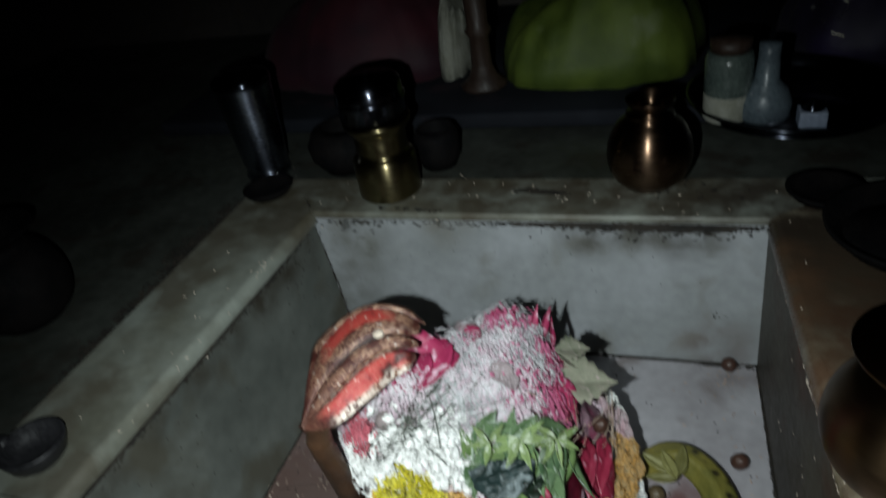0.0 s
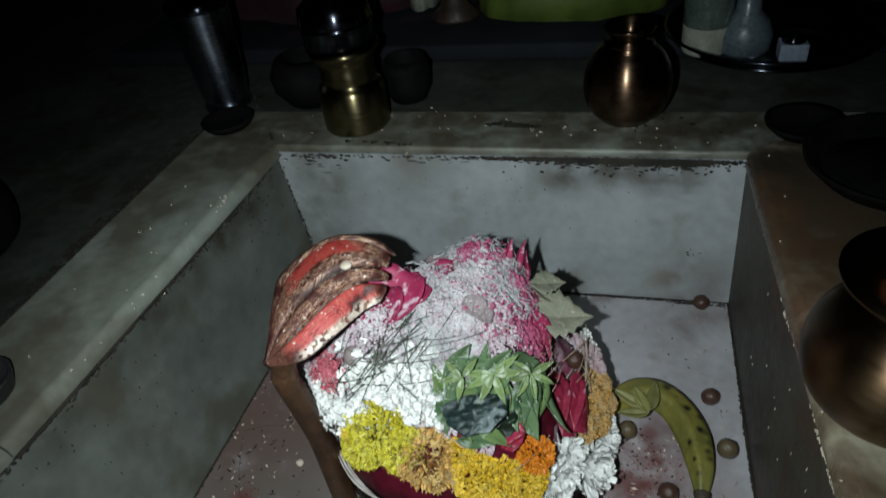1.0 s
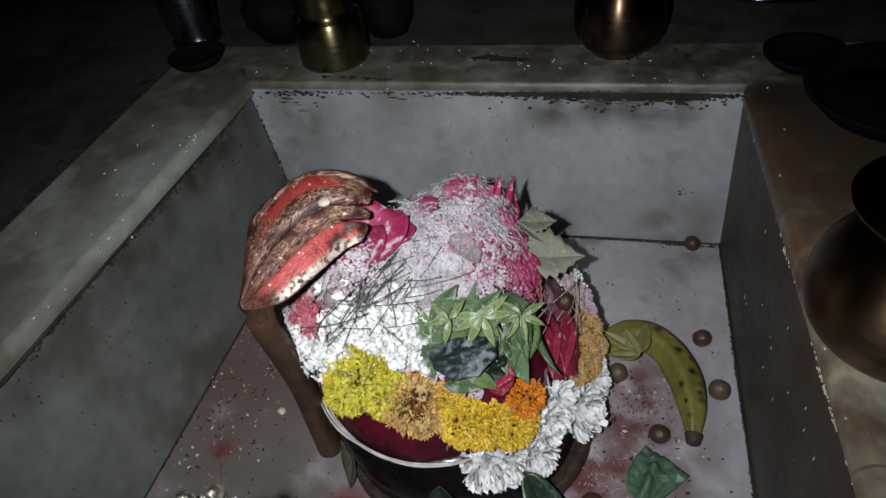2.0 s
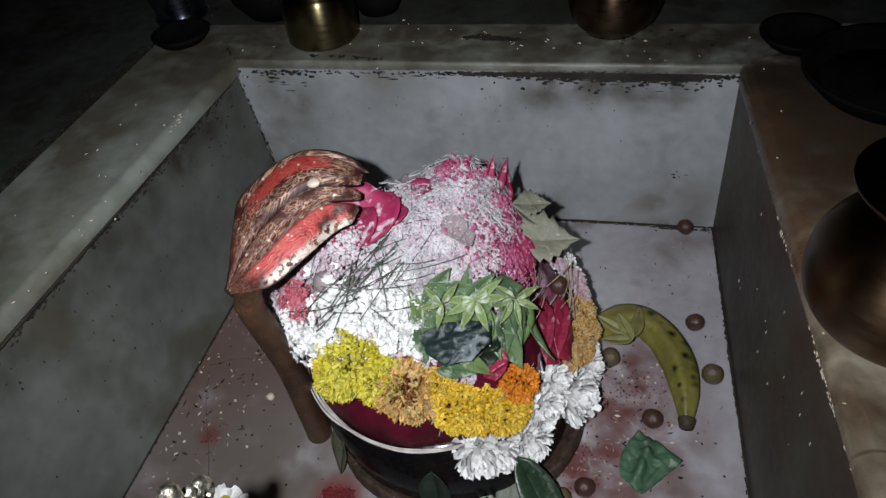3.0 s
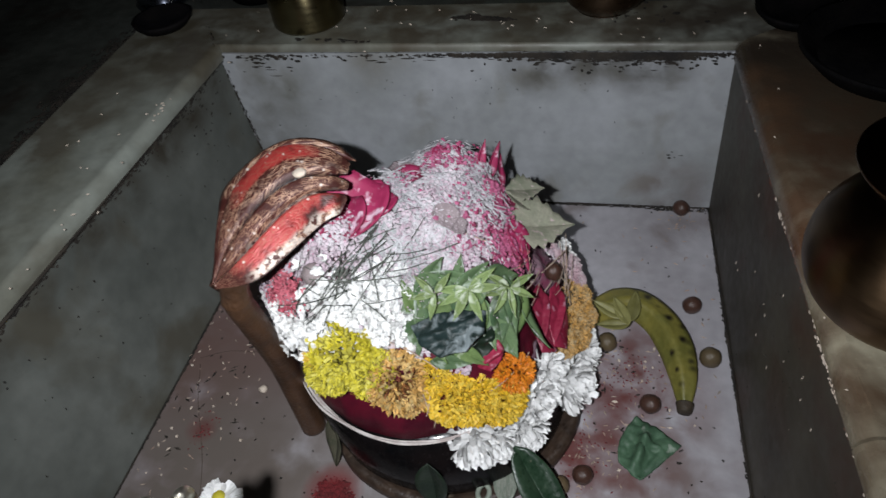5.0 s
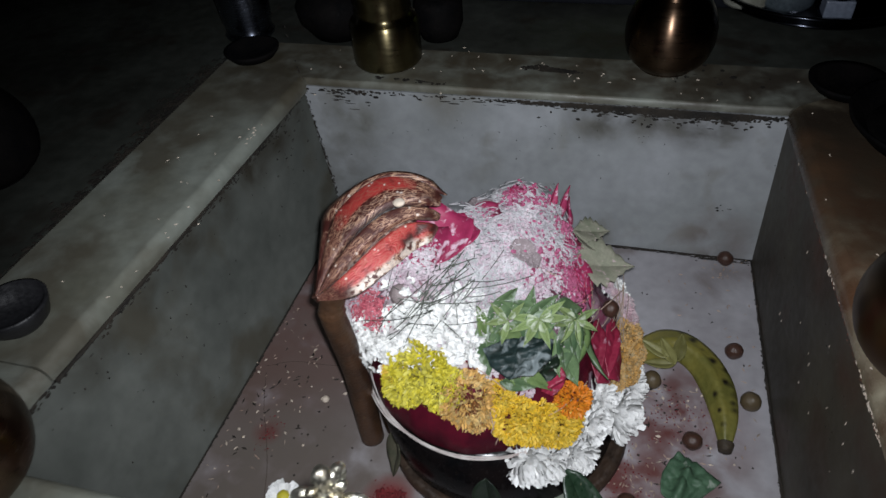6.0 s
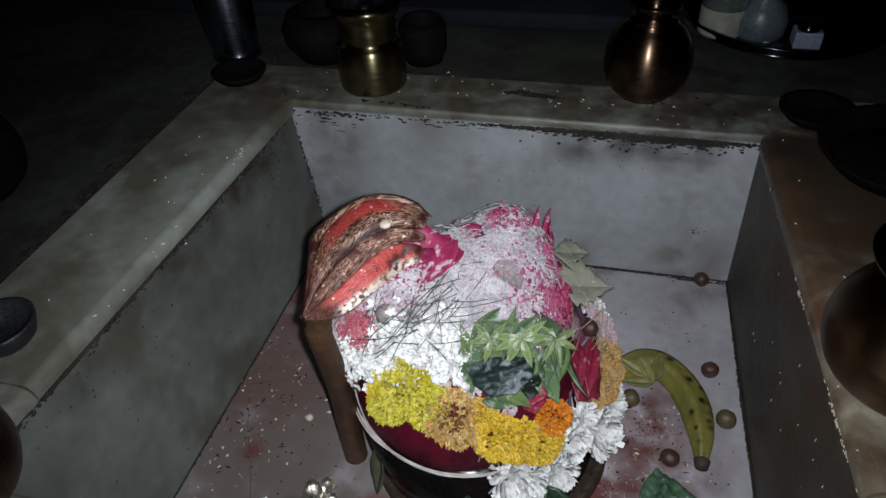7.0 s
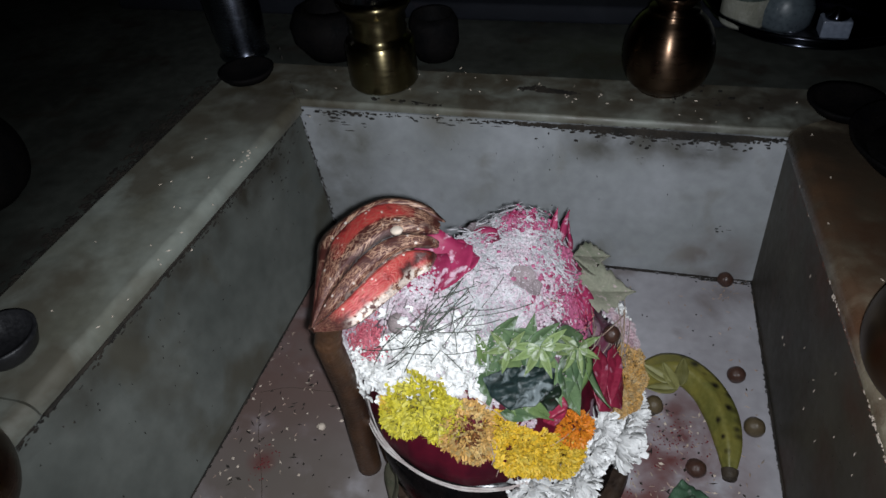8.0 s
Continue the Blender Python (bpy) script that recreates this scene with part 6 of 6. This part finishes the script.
back_face = lambda x, d, out: (x, 0.0044 - 0.048 * d - out, PTN - d - 0.0005)
grime_strip("wall_grime", ((0.11, 0.0, 0.05, 0.0025, 1700), (0.20, 0.0, 0.035, 0.0035, 1500), (0.15, 0.002, 0.06, 0.010, 90), (-0.22, 0.001, 0.03, 0.004, 70), (-0.05, 0.001, 0.12, 0.0015, 60), (0.25, 0.13, 0.004, 0.004, 6)), back_face, 1, "black grime flakes along the marble wall's top", None, 1.3, 1.3)
grime_strip("wall_streaks", ((0.13, 0.002, 0.03, 0.004, 70), (0.22, 0.001, 0.03, 0.006, 90), (-0.24, 0.004, 0.02, 0.01, 20), (-0.05, 0.002, 0.05, 0.003, 24)), back_face, 21, "long black scratches of soot under the kerb", None, 0.7, 3.2)
lip_face = lambda x, d, out: (x, 0.006 - out, TOP - 0.007 - 0.3 * d)
grime_strip("kerb_grime", ((0.13, 0.003, 0.05, 0.004, 60), (-0.1, 0.006, 0.1, 0.003, 14)), lip_face, 2, "black grime flakes on the kerb's edge")
left_face = lambda y, d, out: (-0.296 + 0.0466 * y + (0.022 - 0.0306 * y) * d / PT + out, y, PT - d)
grime_strip("wall_grime", ((-0.25, 0.0, 0.14, 0.0022, 1000), (-0.16, 0.0, 0.07, 0.005, 300), (-0.06, 0.01, 0.03, 0.03, 24), (-0.40, 0.001, 0.03, 0.004, 60)), left_face, 3, "black grime flakes along the marble wall's top", None, 1.1, 1.2)
floor_face = lambda x, y, out: (x, -0.008 + y, 0.0004 + out)
grime_strip("floor_joint", ((0.0, -0.002, 0.18, 0.0010, 700), (0.26, -0.006, 0.02, 0.003, 120), (0.2, -0.003, 0.06, 0.003, 120)), floor_face, 6, "black dirt along the joint of floor and wall")
west_face = lambda y, x, out: (-0.2735 + 0.016 * y + x, y, 0.0004 + out)
grime_strip("floor_joint", ((-0.28, 0.0, 0.14, 0.0010, 600),), west_face, 7, "black dirt along the joint of floor and wall")
east_face = lambda y, x, out: (0.3005 - 0.0125 * y - x, y, 0.0004 + out)
grime_strip("floor_joint", ((-0.28, 0.0, 0.14, 0.0010, 500),), east_face, 8, "black dirt along the joint of floor and wall")
corner_face = lambda z, d, out: (-0.2735 - 0.11 * z + abs(d) * 0.7, -0.0052 + 0.047 * z - out, z)
grime_strip("corner_joint", ((0.1, 0.0, 0.07, 0.0025, 300),), corner_face, 9, "black dirt in the wall's corner joint")
flat_face = lambda x, y, out: (x, y, TOP + out)
grime_strip("kerb_stain", ((0.006, 0.066, 0.007, 0.0035, 200), (0.026, 0.061, 0.010, 0.0025, 200), (0.044, 0.060, 0.006, 0.002, 80), (-0.15, 0.012, 0.03, 0.006, 20), (0.23, 0.05, 0.04, 0.02, 16)), flat_face, 4, "black burnt smear on the marble kerb", None, 2.6, 1.7)
joint_face = lambda a, d, out: (-0.428 - 0.9 * d, a, TOP - 0.0065 + out)
grime_strip("joint_dirt", ((-0.2, 0.0, 0.2, 0.008, 700), (-0.24, 0.0, 0.06, 0.014, 260), (-0.06, 0.0, 0.05, 0.018, 240)), joint_face, 5, "black dirt filling the floor joint", None, 3.0, 2.2)
drip_face = lambda y, d, out: (0.2955 - 0.0402 * y + (0.0055 + 0.0277 * y) * d / PT - out, y, PT - d)
grime_strip("wall_drips", ((-0.34, 0.03, 0.05, 0.05, 9), (-0.2, 0.08, 0.1, 0.05, 6)), drip_face, 11, "pale dried drips on the marble wall", cream, 2.6, 0.22)
grime_strip("wall_specks", ((-0.28, 0.02, 0.12, 0.07, 40),), drip_face, 12, "dark specks on the marble wall", None, 1.0, 0.35)
east_lip = lambda y, d, out: (0.2930 - 0.0412 * y - out, y, 0.2065 - d)
grime_strip("kerb_chips", ((-0.37, 0.0, 0.012, 0.0022, 26), (-0.40, 0.0, 0.01, 0.0016, 12), (-0.24, 0.0, 0.01, 0.002, 12), (-0.3, 0.0, 0.1, 0.0016, 12)), east_lip, 16, "pale chips along the marble kerb's worn edge", cream, 1.2, 0.9)
grime_strip("kerb_edge_stain", ((-0.24, 0.0, 0.10, 0.002, 120),), drip_face, 13, "rust-red stains along the kerb's underside", rust, 0.8, 0.8)
grime_strip("wall_specks", ((-0.3, 0.03, 0.14, 0.06, 46), (-0.45, 0.02, 0.03, 0.02, 10)), left_face, 14, "dark specks on the marble wall", None, 1.2, 0.4)
grime_strip("wall_specks", ((0.0, 0.03, 0.16, 0.05, 40),), back_face, 15, "dark specks on the marble wall", None, 1.0, 0.3)


def crack(points, label):
    """A hairline crack lying in the marble floor."""
    tagged(linked("floor_crack", tube(points, lambda q: 0.00032, 5, steps=5, flat=0.5), crack_brown), label, "crack", kind="structure")


crack(((-0.262, -0.300, 0), (-0.244, -0.345, 0), (-0.222, -0.385, 0), (-0.203, -0.425, 0), (-0.190, -0.47, 0), (-0.186, -0.53, 0)), "dark hairline crack across the marble floor")
crack(((-0.266, -0.292, 0), (-0.235, -0.279, 0), (-0.19, -0.276, 0), (-0.14, -0.268, 0)), "dark hairline crack across the marble floor")
FLOOR_JOINT = "dark dirt line where the floor meets the wall"
for line, size, text in ((((0.3005, -0.003, 0.0), (0.3040, -0.28, 0.0), (0.3075, -0.555, 0.0)), 0.0014, FLOOR_JOINT), (((-0.2735, -0.003, 0.0), (-0.2780, -0.28, 0.0), (-0.2825, -0.555, 0.0)), 0.0014, FLOOR_JOINT),
                         (((-0.27, -0.006, 0.0), (0.0, -0.006, 0.0), (0.299, -0.006, 0.0)), 0.0014, FLOOR_JOINT), (((-0.2955, 0.0, 0.2020), (-0.3056, -0.24, 0.2022), (-0.3156, -0.478, 0.2020)), 0.0026, "dark dirt line under the kerb's lip"),
                         (((-0.4300, 0.10, 0.2085), (-0.4355, -0.25, 0.2085), (-0.4420, -0.69, 0.2085)), 0.0075, "black dirt packed in the joint beside the kerb")):
    tagged(linked("joint_line", tube(line, lambda q: size * (1 + 0.45 * noise.noise((40 * q, 3.0, 2.0))), 7, steps=24, flat=0.5), grime), text, "joint", kind="structure")
